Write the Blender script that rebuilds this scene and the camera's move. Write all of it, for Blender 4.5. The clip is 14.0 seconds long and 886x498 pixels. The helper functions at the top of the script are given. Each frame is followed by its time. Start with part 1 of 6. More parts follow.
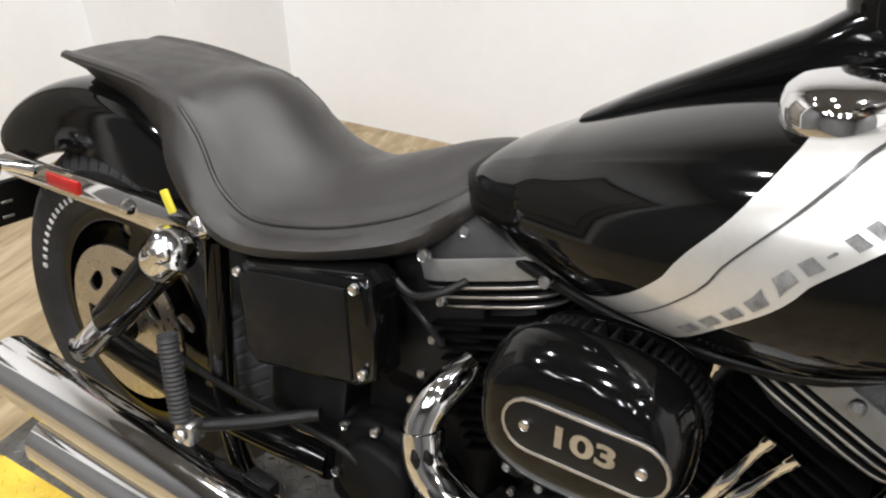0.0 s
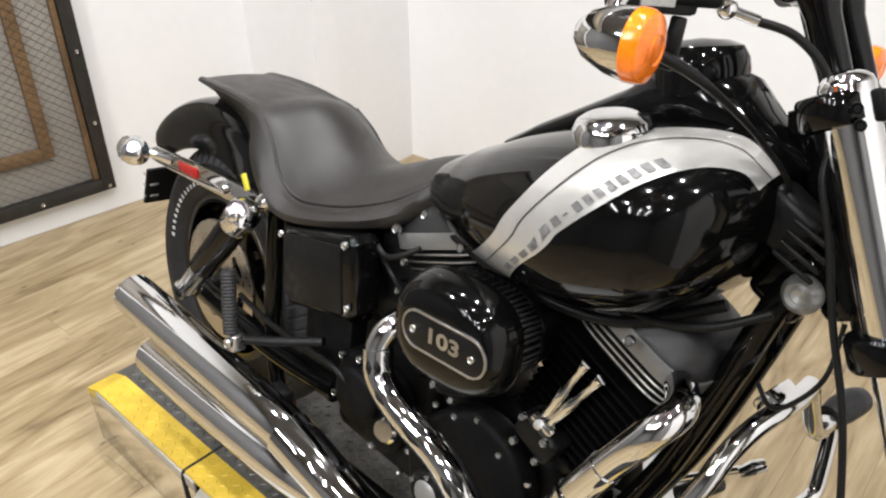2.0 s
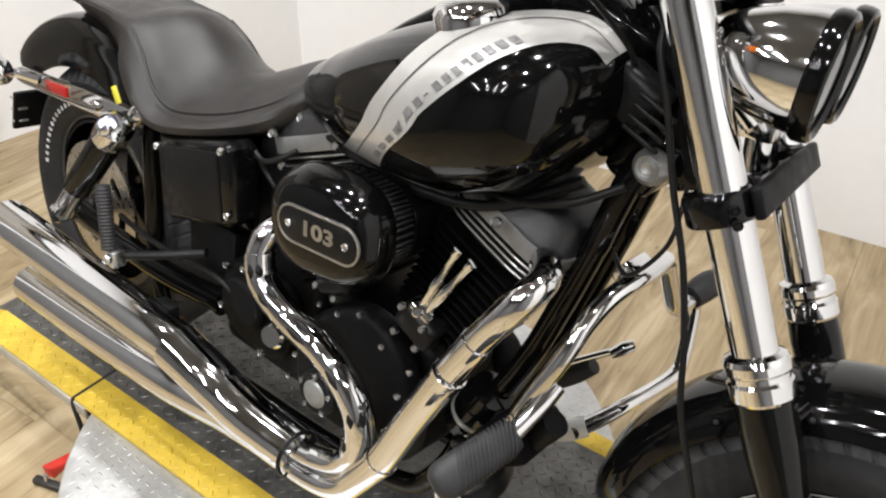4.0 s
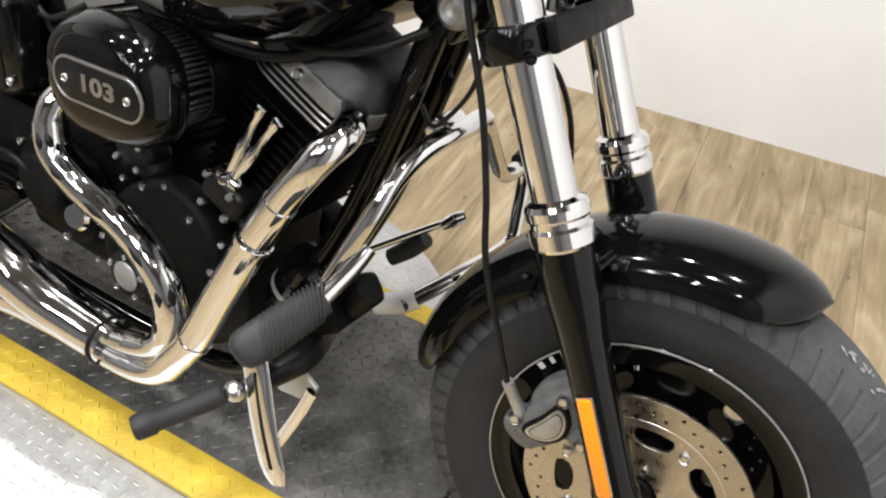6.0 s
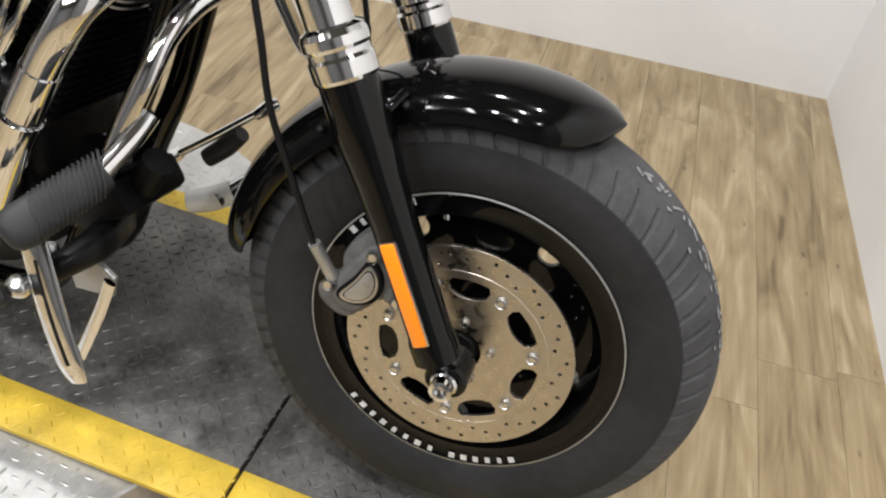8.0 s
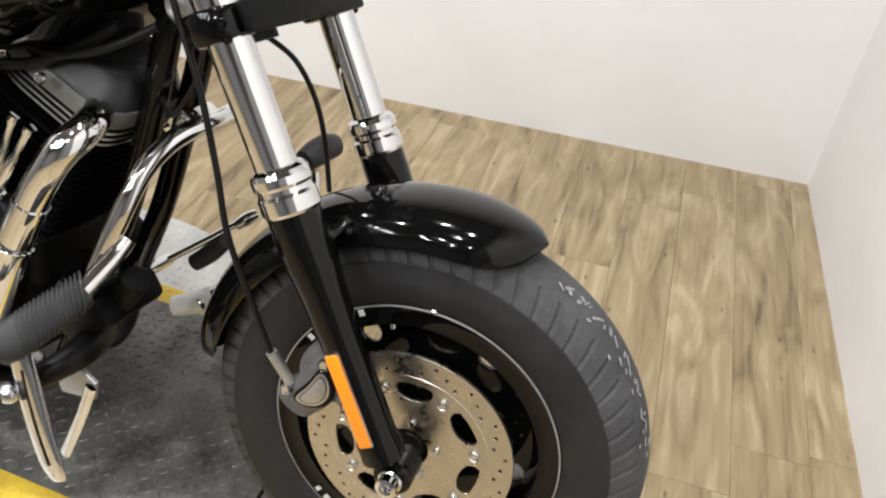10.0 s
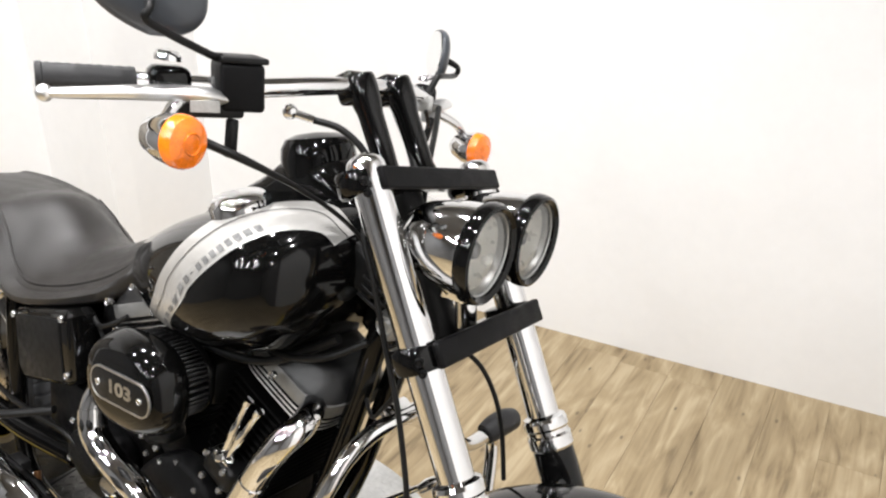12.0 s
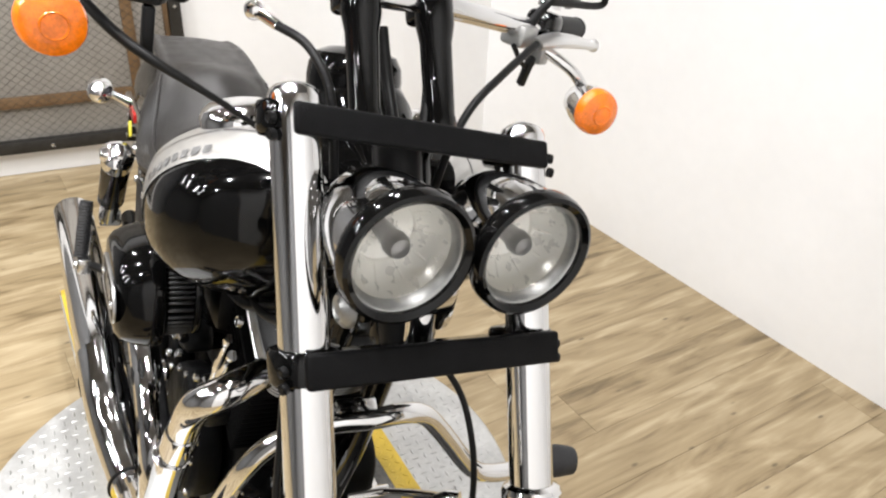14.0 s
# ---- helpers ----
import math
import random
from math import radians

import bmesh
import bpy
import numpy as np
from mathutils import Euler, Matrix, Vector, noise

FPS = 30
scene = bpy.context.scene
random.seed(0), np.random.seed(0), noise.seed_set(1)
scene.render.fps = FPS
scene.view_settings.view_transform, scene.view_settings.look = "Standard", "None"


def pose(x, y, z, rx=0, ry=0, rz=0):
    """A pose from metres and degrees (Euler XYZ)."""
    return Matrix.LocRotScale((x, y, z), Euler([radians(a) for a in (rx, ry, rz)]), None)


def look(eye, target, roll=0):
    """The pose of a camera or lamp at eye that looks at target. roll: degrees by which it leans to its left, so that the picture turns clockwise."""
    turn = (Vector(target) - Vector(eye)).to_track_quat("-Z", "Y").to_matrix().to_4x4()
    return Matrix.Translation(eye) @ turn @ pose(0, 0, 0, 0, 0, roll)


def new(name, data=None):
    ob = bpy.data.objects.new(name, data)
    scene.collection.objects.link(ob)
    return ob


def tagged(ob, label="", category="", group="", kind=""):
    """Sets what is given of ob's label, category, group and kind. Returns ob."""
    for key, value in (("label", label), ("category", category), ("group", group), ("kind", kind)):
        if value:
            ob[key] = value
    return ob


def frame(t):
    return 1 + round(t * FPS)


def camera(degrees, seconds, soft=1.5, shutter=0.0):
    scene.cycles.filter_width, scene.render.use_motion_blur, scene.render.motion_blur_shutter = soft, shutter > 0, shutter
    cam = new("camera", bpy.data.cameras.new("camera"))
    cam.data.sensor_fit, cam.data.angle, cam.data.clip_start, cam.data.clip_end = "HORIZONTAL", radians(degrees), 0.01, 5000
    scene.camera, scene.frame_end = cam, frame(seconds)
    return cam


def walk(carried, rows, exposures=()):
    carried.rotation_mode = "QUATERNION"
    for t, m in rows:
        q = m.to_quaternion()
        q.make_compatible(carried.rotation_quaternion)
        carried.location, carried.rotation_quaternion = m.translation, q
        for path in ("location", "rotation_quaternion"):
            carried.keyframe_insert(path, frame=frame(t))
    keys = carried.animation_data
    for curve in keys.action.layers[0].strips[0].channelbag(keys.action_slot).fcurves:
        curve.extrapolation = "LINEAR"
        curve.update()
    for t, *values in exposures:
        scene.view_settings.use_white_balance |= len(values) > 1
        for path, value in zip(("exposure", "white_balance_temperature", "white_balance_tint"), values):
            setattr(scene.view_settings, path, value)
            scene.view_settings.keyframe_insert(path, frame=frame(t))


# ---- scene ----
cam = camera(57.1, 14.0, 2.2)
PATH = [
    (0, (0.664, -0.474, 1.494), (-0.009, 0.531, 0.607), -0.5),
    (0.5, (0.834, -0.475, 1.542), (-0.072, 0.369, 0.695), -2.3),
    (1, (0.969, -0.449, 1.577), (-0.015, 0.329, 0.755), -2.5),
    (1.5, (1.045, -0.529, 1.594), (0.062, 0.29, 0.811), -1.7),
    (2, (1.13, -0.605, 1.605), (0.199, 0.274, 0.822), -0.8),
    (2.5, (1.179, -0.622, 1.594), (0.317, 0.307, 0.791), 0.1),
    (2.7, (1.188, -0.622, 1.59), (0.346, 0.319, 0.781), -0.4),
    (4.8, (1.227, -0.608, 1.515), (0.512, 0.349, 0.608), 3.2),
    (5, (1.236, -0.603, 1.502), (0.533, 0.348, 0.578), 4.1),
    (5.5, (1.255, -0.573, 1.483), (0.64, 0.394, 0.514), 5.5),
    (6, (1.289, -0.55, 1.471), (0.754, 0.447, 0.487), 6.5),
    (6.5, (1.332, -0.528, 1.44), (0.871, 0.487, 0.436), 6.2),
    (7, (1.365, -0.524, 1.386), (0.95, 0.52, 0.392), 7.5),
    (7.5, (1.387, -0.535, 1.363), (1.028, 0.526, 0.365), 8.8),
    (7.7, (1.398, -0.541, 1.353), (1.068, 0.515, 0.34), 9.1),
    (9.8, (1.51, -0.556, 1.444), (1.145, 0.546, 0.493), 6.7),
    (10, (1.518, -0.55, 1.471), (1.109, 0.563, 0.552), 6.2),
    (10.5, (1.496, -0.543, 1.556), (0.945, 0.566, 0.709), 4.1),
    (11, (1.516, -0.561, 1.629), (0.826, 0.538, 0.876), 2.4),
    (11.5, (1.521, -0.574, 1.673), (0.752, 0.524, 0.999), 1.5),
    (12, (1.54, -0.567, 1.685), (0.734, 0.524, 1.044), 0.6),
    (12.5, (1.64, -0.483, 1.69), (0.747, 0.566, 1.096), 0.8),
    (13, (1.699, -0.403, 1.678), (0.705, 0.53, 1.052), 0.5),
    (13.5, (1.619, -0.203, 1.637), (0.562, 0.608, 0.948), 5.5),
    (14, (1.593, -0.011, 1.619), (0.445, 0.556, 0.837), 2.7),
]
EXPOSURE = -0.97
GAIN = [(0.0, -0.15), (1.0, -0.12), (2.5, -0.15), (5.0, -0.1), (6.5, 0.0), (7.5, -0.3), (10.0, -0.15), (10.5, -0.1), (12.0, 0.05), (13.0, 0.0), (14.0, 0.0)]  # the film camera's own exposure drift
DOWN_W, TUBE_W = 45.0, 60.0
walk(cam, [(t, look(eye, target, roll)) for t, eye, target, roll in PATH], [(t, EXPOSURE + e) for t, e in GAIN])

# world: a closed showroom, dim grey beyond the walls
world = bpy.data.worlds.new("world")
scene.world = world
world.use_nodes = True
world.node_tree.nodes["Background"].inputs[0].default_value = (0.9, 0.93, 1.0, 1)
world.node_tree.nodes["Background"].inputs[1].default_value = 0.05

# ---------------------------------------------------------------- materials


def material(name, color, rough=0.5, metal=0.0, vary=0.0, scale=8.0, bump=0.0, bump_scale=60.0, coat=0.0, spec=0.5, rvary=0.0, stretch=(1, 1, 1), per_object=0.0):
    """A principled surface whose colour, gloss and relief vary with noise at two sizes."""
    m = bpy.data.materials.new(name)
    m.use_nodes = True
    nt = m.node_tree
    p = nt.nodes["Principled BSDF"]
    p.inputs["Roughness"].default_value = rough
    p.inputs["Metallic"].default_value = metal
    p.inputs["Coat Weight"].default_value = coat
    p.inputs["Coat Roughness"].default_value = 0.03
    p.inputs["Specular IOR Level"].default_value = spec
    p.inputs["Base Color"].default_value = (*color, 1)
    co = nt.nodes.new("ShaderNodeTexCoord")
    mp = nt.nodes.new("ShaderNodeMapping")
    mp.inputs["Scale"].default_value = stretch
    nt.links.new(co.outputs["Object"], mp.inputs["Vector"])

    def fuzz(s, detail=4):
        n = nt.nodes.new("ShaderNodeTexNoise")
        n.inputs["Scale"].default_value = s
        n.inputs["Detail"].default_value = detail
        nt.links.new(mp.outputs[0], n.inputs["Vector"])
        return n.outputs["Fac"]

    if vary or per_object:
        big, small = fuzz(scale), fuzz(scale * 9)
        add = nt.nodes.new("ShaderNodeMath")
        add.operation = "MULTIPLY_ADD"
        nt.links.new(small, add.inputs[0])
        add.inputs[1].default_value = 0.5
        nt.links.new(big, add.inputs[2])
        ramp = nt.nodes.new("ShaderNodeMapRange")
        ramp.inputs["From Min"].default_value = 0.45
        ramp.inputs["From Max"].default_value = 1.05
        ramp.inputs["To Min"].default_value = 1 - vary
        ramp.inputs["To Max"].default_value = 1 + vary
        nt.links.new(add.outputs[0], ramp.inputs["Value"])
        val = ramp.outputs[0]
        if per_object:
            info = nt.nodes.new("ShaderNodeObjectInfo")
            r2 = nt.nodes.new("ShaderNodeMapRange")
            r2.inputs["To Min"].default_value = 1 - per_object
            r2.inputs["To Max"].default_value = 1 + per_object
            nt.links.new(info.outputs["Random"], r2.inputs["Value"])
            mu = nt.nodes.new("ShaderNodeMath")
            mu.operation = "MULTIPLY"
            nt.links.new(val, mu.inputs[0])
            nt.links.new(r2.outputs[0], mu.inputs[1])
            val = mu.outputs[0]
        mix = nt.nodes.new("ShaderNodeVectorMath")
        mix.operation = "SCALE"
        mix.inputs[0].default_value = color
        nt.links.new(val, mix.inputs["Scale"])
        nt.links.new(mix.outputs[0], p.inputs["Base Color"])
    if rvary:
        rr = nt.nodes.new("ShaderNodeMapRange")
        rr.inputs["From Min"].default_value = 0.3
        rr.inputs["From Max"].default_value = 0.7
        rr.inputs["To Min"].default_value = max(rough - rvary, 0.02)
        rr.inputs["To Max"].default_value = rough + rvary
        nt.links.new(fuzz(scale * 3), rr.inputs["Value"])
        nt.links.new(rr.outputs[0], p.inputs["Roughness"])
    if bump:
        b = nt.nodes.new("ShaderNodeBump")
        b.inputs["Strength"].default_value = bump
        b.inputs["Distance"].default_value = 0.001
        nt.links.new(fuzz(bump_scale), b.inputs["Height"])
        nt.links.new(b.outputs[0], p.inputs["Normal"])
    return m


GLOSS = material("gloss_black_paint", (0.0025, 0.0025, 0.0025), 0.07, spec=0.28, rvary=0.03, scale=6)
CHROME = material("chrome", (0.76, 0.76, 0.765), 0.06, 1.0, rvary=0.03, scale=10)
SATIN = material("satin_black_paint", (0.005, 0.005, 0.0052), 0.42, vary=0.3, scale=20, rvary=0.1, spec=0.2)
WRINKLE = material("wrinkle_black_coat", (0.0035, 0.0035, 0.0038), 0.5, spec=0.10, vary=0.3, bump=0.6, bump_scale=500, rvary=0.08)
GREYCOAT = material("grey_powder_coat", (0.22, 0.22, 0.215), 0.42, 0.4, vary=0.2, bump=0.4, bump_scale=600)
ROCKER = material("dark_grey_wrinkle_coat", (0.014, 0.014, 0.0145), 0.4, spec=0.5, vary=0.25, scale=30, bump=0.6, bump_scale=500)
TREADRUB = material("scuffed_tread_rubber", (0.050, 0.050, 0.052), 0.7, vary=0.35, scale=14, bump=0.5, bump_scale=300, spec=0.3)
FINBLACK = material("dull_black_fins", (0.002, 0.002, 0.002), 0.65, spec=0.04, vary=0.3)
FINEDGE = material("machined_fin_edge", (0.5, 0.5, 0.5), 0.35, 1.0, vary=0.25, scale=40)
RUBBER = material("tyre_rubber", (0.020, 0.020, 0.021), 0.62, spec=0.22, vary=0.35, scale=9, bump=0.4, bump_scale=350, rvary=0.1)
PEGRUB = material("peg_rubber", (0.022, 0.022, 0.023), 0.55, spec=0.3, vary=0.25, scale=30)
VINYL = material("seat_vinyl", (0.016, 0.0145, 0.0135), 0.37, spec=0.45, vary=0.18, scale=12, bump=0.5, bump_scale=900, rvary=0.06)
SILVER = material("silver_stripe_paint", (0.55, 0.54, 0.52), 0.3, 0.55, vary=0.06, scale=30, coat=0.7)
LETTER = material("worn_lettering_paint", (0.14, 0.14, 0.14), 0.4, vary=0.7, scale=90, coat=0.3)
LINE = material("black_line_paint", (0.03, 0.03, 0.03), 0.3, coat=0.5)
STEEL = material("brushed_disc_steel", (0.55, 0.51, 0.45), 0.32, 1.0, vary=0.1, scale=25, rvary=0.1)
ALU = material("cast_aluminium", (0.42, 0.42, 0.41), 0.45, 0.8, vary=0.2, scale=30, bump=0.3, bump_scale=400)
WHITELET = material("white_lettering_paint", (0.55, 0.55, 0.55), 0.6, vary=0.25, scale=60)
CHALK = material("worn_chalk_marks", (0.22, 0.22, 0.22), 0.9, vary=0.5, scale=60)
AMBER = material("amber_lens", (0.84, 0.185, 0.004), 0.14, coat=0.6, vary=0.42, scale=34, bump=1.0, bump_scale=150)
ORANGE = material("orange_reflector", (0.95, 0.27, 0.006), 0.25, coat=0.5, bump=0.4, bump_scale=700)
RED = material("red_reflector", (0.32, 0.010, 0.007), 0.25, coat=0.5)
YELLOWTAG = material("yellow_tag_plastic", (0.6, 0.52, 0.04), 0.5, vary=0.1)
REFLECTOR = material("lamp_bowl_reflector", (0.93, 0.92, 0.87), 0.30, 0.3, rvary=0.06, scale=25)
MIRROR = material("mirror_glass", (0.9, 0.9, 0.9), 0.02, 1.0)
MIRRORBACK = material("mirror_shell_grey_black", (0.035, 0.04, 0.048), 0.38, vary=0.1, coat=0.2)
WALLP = material("white_wall_paint", (0.80, 0.80, 0.80), 0.65, vary=0.03, scale=2.5, bump=0.15, bump_scale=160)
CEILP = material("ceiling_paint", (0.13, 0.127, 0.124), 0.9, vary=0.06, scale=2)
REDPLASTIC = material("red_plastic", (0.62, 0.035, 0.025), 0.4, vary=0.12, scale=30)
POLISHED = material("polished_steel_sheet", (0.78, 0.77, 0.75), 0.16, 1.0, vary=0.06, scale=12, rvary=0.1)
DARKWALL = material("unseen_dark_grey_wall", (0.16, 0.16, 0.163), 0.8, vary=0.15, scale=1.2)
TREADPLATE = material("dirty_black_tread_plate", (0.115, 0.112, 0.106), 0.45, 0.5, vary=0.75, scale=9, bump=0.9, bump_scale=220, rvary=0.15)
TREADSILVER = material("aluminium_tread_plate", (0.52, 0.52, 0.51), 0.42, 0.65, vary=0.2, scale=9, bump=0.2, bump_scale=150, rvary=0.1)
YELLOW = material("worn_yellow_paint", (0.62, 0.43, 0.045), 0.55, vary=0.22, scale=14, bump=0.3, bump_scale=160, rvary=0.1)
GATEMETAL = material("dark_gate_steel", (0.035, 0.033, 0.03), 0.5, 0.5, vary=0.3, scale=20)
MESHMETAL = material("expanded_mesh_steel", (0.10, 0.095, 0.09), 0.5, 0.7, vary=0.2, scale=30)
GATEWOOD = material("stained_gate_wood", (0.16, 0.095, 0.045), 0.6, vary=0.45, scale=6, stretch=(1, 1, 0.12), bump=0.3, bump_scale=90)
GAP = material("dark_joint", (0.03, 0.022, 0.015), 0.8)
CABLE = material("black_cable_sheath", (0.007, 0.007, 0.007), 0.42, spec=0.2, vary=0.2, scale=40)
BOLT = material("zinc_bolt", (0.62, 0.62, 0.62), 0.25, 1.0, vary=0.1, scale=60)
HEADLAMPHUB = material("lamp_bulb_cap", (0.30, 0.30, 0.30), 0.3, 1.0)
BOOT = material("white_plastic", (0.72, 0.72, 0.70), 0.5, vary=0.1, scale=30)
CALGREY = material("rough_cast_grey", (0.13, 0.13, 0.13), 0.6, 0.4, vary=0.35, scale=40, bump=0.6, bump_scale=300)
COPPER = material("heat_tinted_steel", (0.11, 0.045, 0.012), 0.4, 0.6, vary=0.3, scale=20)


def wood_floor():
    m = material("oak_vinyl_plank", (0.42, 0.31, 0.19), 0.42, vary=0.0)
    nt = m.node_tree
    p = nt.nodes["Principled BSDF"]
    co = nt.nodes.new("ShaderNodeTexCoord")
    info = nt.nodes.new("ShaderNodeObjectInfo")
    off = nt.nodes.new("ShaderNodeVectorMath")
    off.operation = "SCALE"
    off.inputs[0].default_value = (7.3, 19.1, 3.7)
    nt.links.new(info.outputs["Random"], off.inputs["Scale"])
    add = nt.nodes.new("ShaderNodeVectorMath")
    nt.links.new(co.outputs["Object"], add.inputs[0])
    nt.links.new(off.outputs[0], add.inputs[1])
    mp = nt.nodes.new("ShaderNodeMapping")
    mp.inputs["Scale"].default_value = (9.0, 1.7, 1)
    nt.links.new(add.outputs[0], mp.inputs["Vector"])
    n1 = nt.nodes.new("ShaderNodeTexNoise")
    n1.inputs["Scale"].default_value = 1.6
    n1.inputs["Detail"].default_value = 7
    n1.inputs["Distortion"].default_value = 1.3
    nt.links.new(mp.outputs[0], n1.inputs["Vector"])
    mp2 = nt.nodes.new("ShaderNodeMapping")
    mp2.inputs["Scale"].default_value = (90.0, 4.0, 1)
    nt.links.new(add.outputs[0], mp2.inputs["Vector"])
    n2 = nt.nodes.new("ShaderNodeTexNoise")
    n2.inputs["Scale"].default_value = 1.0
    n2.inputs["Detail"].default_value = 5
    nt.links.new(mp2.outputs[0], n2.inputs["Vector"])
    mix = nt.nodes.new("ShaderNodeMath")
    mix.operation = "MULTIPLY_ADD"
    nt.links.new(n2.outputs["Fac"], mix.inputs[0])
    mix.inputs[1].default_value = 0.36
    nt.links.new(n1.outputs["Fac"], mix.inputs[2])
    r3 = nt.nodes.new("ShaderNodeMath")
    r3.operation = "MULTIPLY_ADD"
    nt.links.new(info.outputs["Random"], r3.inputs[0])
    r3.inputs[1].default_value = 0.10
    nt.links.new(mix.outputs[0], r3.inputs[2])
    ramp = nt.nodes.new("ShaderNodeValToRGB")
    e = ramp.color_ramp.elements
    e[0].position, e[0].color = 0.44, (0.125, 0.088, 0.044, 1)
    e[1].position, e[1].color = 0.92, (0.44, 0.352, 0.222, 1)
    k = e.new(0.62)
    k.color = (0.272, 0.203, 0.112, 1)
    k = e.new(0.75)
    k.color = (0.335, 0.257, 0.148, 1)
    nt.links.new(r3.outputs[0], ramp.inputs[0])
    # small dark knots and flecks
    kn = nt.nodes.new("ShaderNodeTexVoronoi")
    kn.inputs["Scale"].default_value = 1.0
    mp3 = nt.nodes.new("ShaderNodeMapping")
    mp3.inputs["Scale"].default_value = (16.0, 7.0, 1)
    nt.links.new(add.outputs[0], mp3.inputs["Vector"])
    nt.links.new(mp3.outputs[0], kn.inputs["Vector"])
    kr = nt.nodes.new("ShaderNodeMapRange")
    kr.inputs["From Min"].default_value = 0.03
    kr.inputs["From Max"].default_value = 0.11
    kr.inputs["To Min"].default_value = 0.42
    kr.inputs["To Max"].default_value = 1.0
    nt.links.new(kn.outputs["Distance"], kr.inputs["Value"])
    dark = nt.nodes.new("ShaderNodeVectorMath")
    dark.operation = "SCALE"
    nt.links.new(ramp.outputs[0], dark.inputs[0])
    nt.links.new(kr.outputs[0], dark.inputs["Scale"])
    nt.links.new(dark.outputs[0], p.inputs["Base Color"])
    b = nt.nodes.new("ShaderNodeBump")
    b.inputs["Strength"].default_value = 0.15
    b.inputs["Distance"].default_value = 0.0008
    nt.links.new(n2.outputs["Fac"], b.inputs["Height"])
    nt.links.new(b.outputs[0], p.inputs["Normal"])
    return m


OAK = wood_floor()


def clear_glass():
    m = bpy.data.materials.new("clear_lens_glass")
    m.use_nodes = True
    nt = m.node_tree
    out = nt.nodes["Material Output"]
    tr = nt.nodes.new("ShaderNodeBsdfTransparent")
    gl = nt.nodes.new("ShaderNodeBsdfGlossy")
    gl.inputs["Roughness"].default_value = 0.04
    fr = nt.nodes.new("ShaderNodeFresnel")
    fr.inputs["IOR"].default_value = 1.5
    mx = nt.nodes.new("ShaderNodeMixShader")
    nt.links.new(fr.outputs[0], mx.inputs[0])
    nt.links.new(tr.outputs[0], mx.inputs[1])
    nt.links.new(gl.outputs[0], mx.inputs[2])
    nt.links.new(mx.outputs[0], out.inputs["Surface"])
    return m


GLASS = clear_glass()


def glow(name, color, strength):
    m = bpy.data.materials.new(name)
    m.use_nodes = True
    p = m.node_tree.nodes["Principled BSDF"]
    p.inputs["Base Color"].default_value = (0.9, 0.9, 0.9, 1)
    p.inputs["Emission Color"].default_value = (*color, 1)
    p.inputs["Emission Strength"].default_value = strength
    return m


# ---------------------------------------------------------------- geometry helpers: each gives (points, faces)


def merged(*geos):
    V, F = [], []
    for v, f in geos:
        n = len(V)
        V += list(v)
        F += [tuple(i + n for i in face) for face in f]
    return V, F


def moved(geo, m):
    return [m @ Vector(v) for v in geo[0]], geo[1]


def smooth_path(pts, n=6):
    """A Catmull-Rom curve through the points."""
    P = [Vector(p) for p in pts]
    if len(P) < 3:
        return P
    out = []
    for i in range(len(P) - 1):
        a, b, c, d = P[max(i - 1, 0)], P[i], P[i + 1], P[min(i + 2, len(P) - 1)]
        for k in range(n):
            t = k / n
            out.append(0.5 * (2 * b + (c - a) * t + (2 * a - 5 * b + 4 * c - d) * t * t + (3 * b - a - 3 * c + d) * t**3))
    return out + [P[-1]]


def tube(pts, r, seg=14, n=6, cap=True, flat=1.0, up=None):
    """A pipe along the points; r may be a list, one for each point. flat squeezes it across up."""
    radii = [r] * len(pts) if isinstance(r, (int, float)) else list(r)
    P = smooth_path(pts, n)
    k = (len(P) - 1) / max(len(pts) - 1, 1)
    R = [float(np.interp(i / k, range(len(radii)), radii)) for i in range(len(P))]
    V, F = [], []
    side = None
    for i, p in enumerate(P):
        d = (P[min(i + 1, len(P) - 1)] - P[max(i - 1, 0)]).normalized()
        if side is None:
            ref = Vector(up) if up else (Vector((0, 0, 1)) if abs(d.z) < 0.9 else Vector((0, 1, 0)))
            side = d.cross(ref).normalized()
        side = (side - d * side.dot(d)).normalized()
        other = side.cross(d)
        for j in range(seg):
            a = 2 * math.pi * j / seg
            V.append(p + side * (math.cos(a) * R[i]) + other * (math.sin(a) * R[i] * flat))
    for i in range(len(P) - 1):
        for j in range(seg):
            a, b = i * seg + j, i * seg + (j + 1) % seg
            F.append((a, b, b + seg, a + seg))
    if cap:
        F.append(tuple(range(seg))[::-1])
        F.append(tuple(range((len(P) - 1) * seg, len(P) * seg)))
    return V, F


def lathe(prof, at=(0, 0, 0), axis=(0, 1, 0), seg=32, closed=False, cap=True):
    """Turns the profile of (radius, along) about the axis."""
    q = Vector((0, 0, 1)).rotation_difference(Vector(axis).normalized())
    V, F, n = [], [], len(prof)
    for j in range(seg):
        a = 2 * math.pi * j / seg
        for r, h in prof:
            V.append(Vector(at) + q @ Vector((r * math.cos(a), r * math.sin(a), h)))
    for j in range(seg):
        k = (j + 1) % seg
        for i in range(n if closed else n - 1):
            i2 = (i + 1) % n
            F.append((j * n + i, k * n + i, k * n + i2, j * n + i2))
    if cap and not closed:
        for i in (0, n - 1):
            if prof[i][0] > 1e-5:
                ring = tuple(j * n + i for j in range(seg))
                F.append(ring if i else ring[::-1])
    return V, F


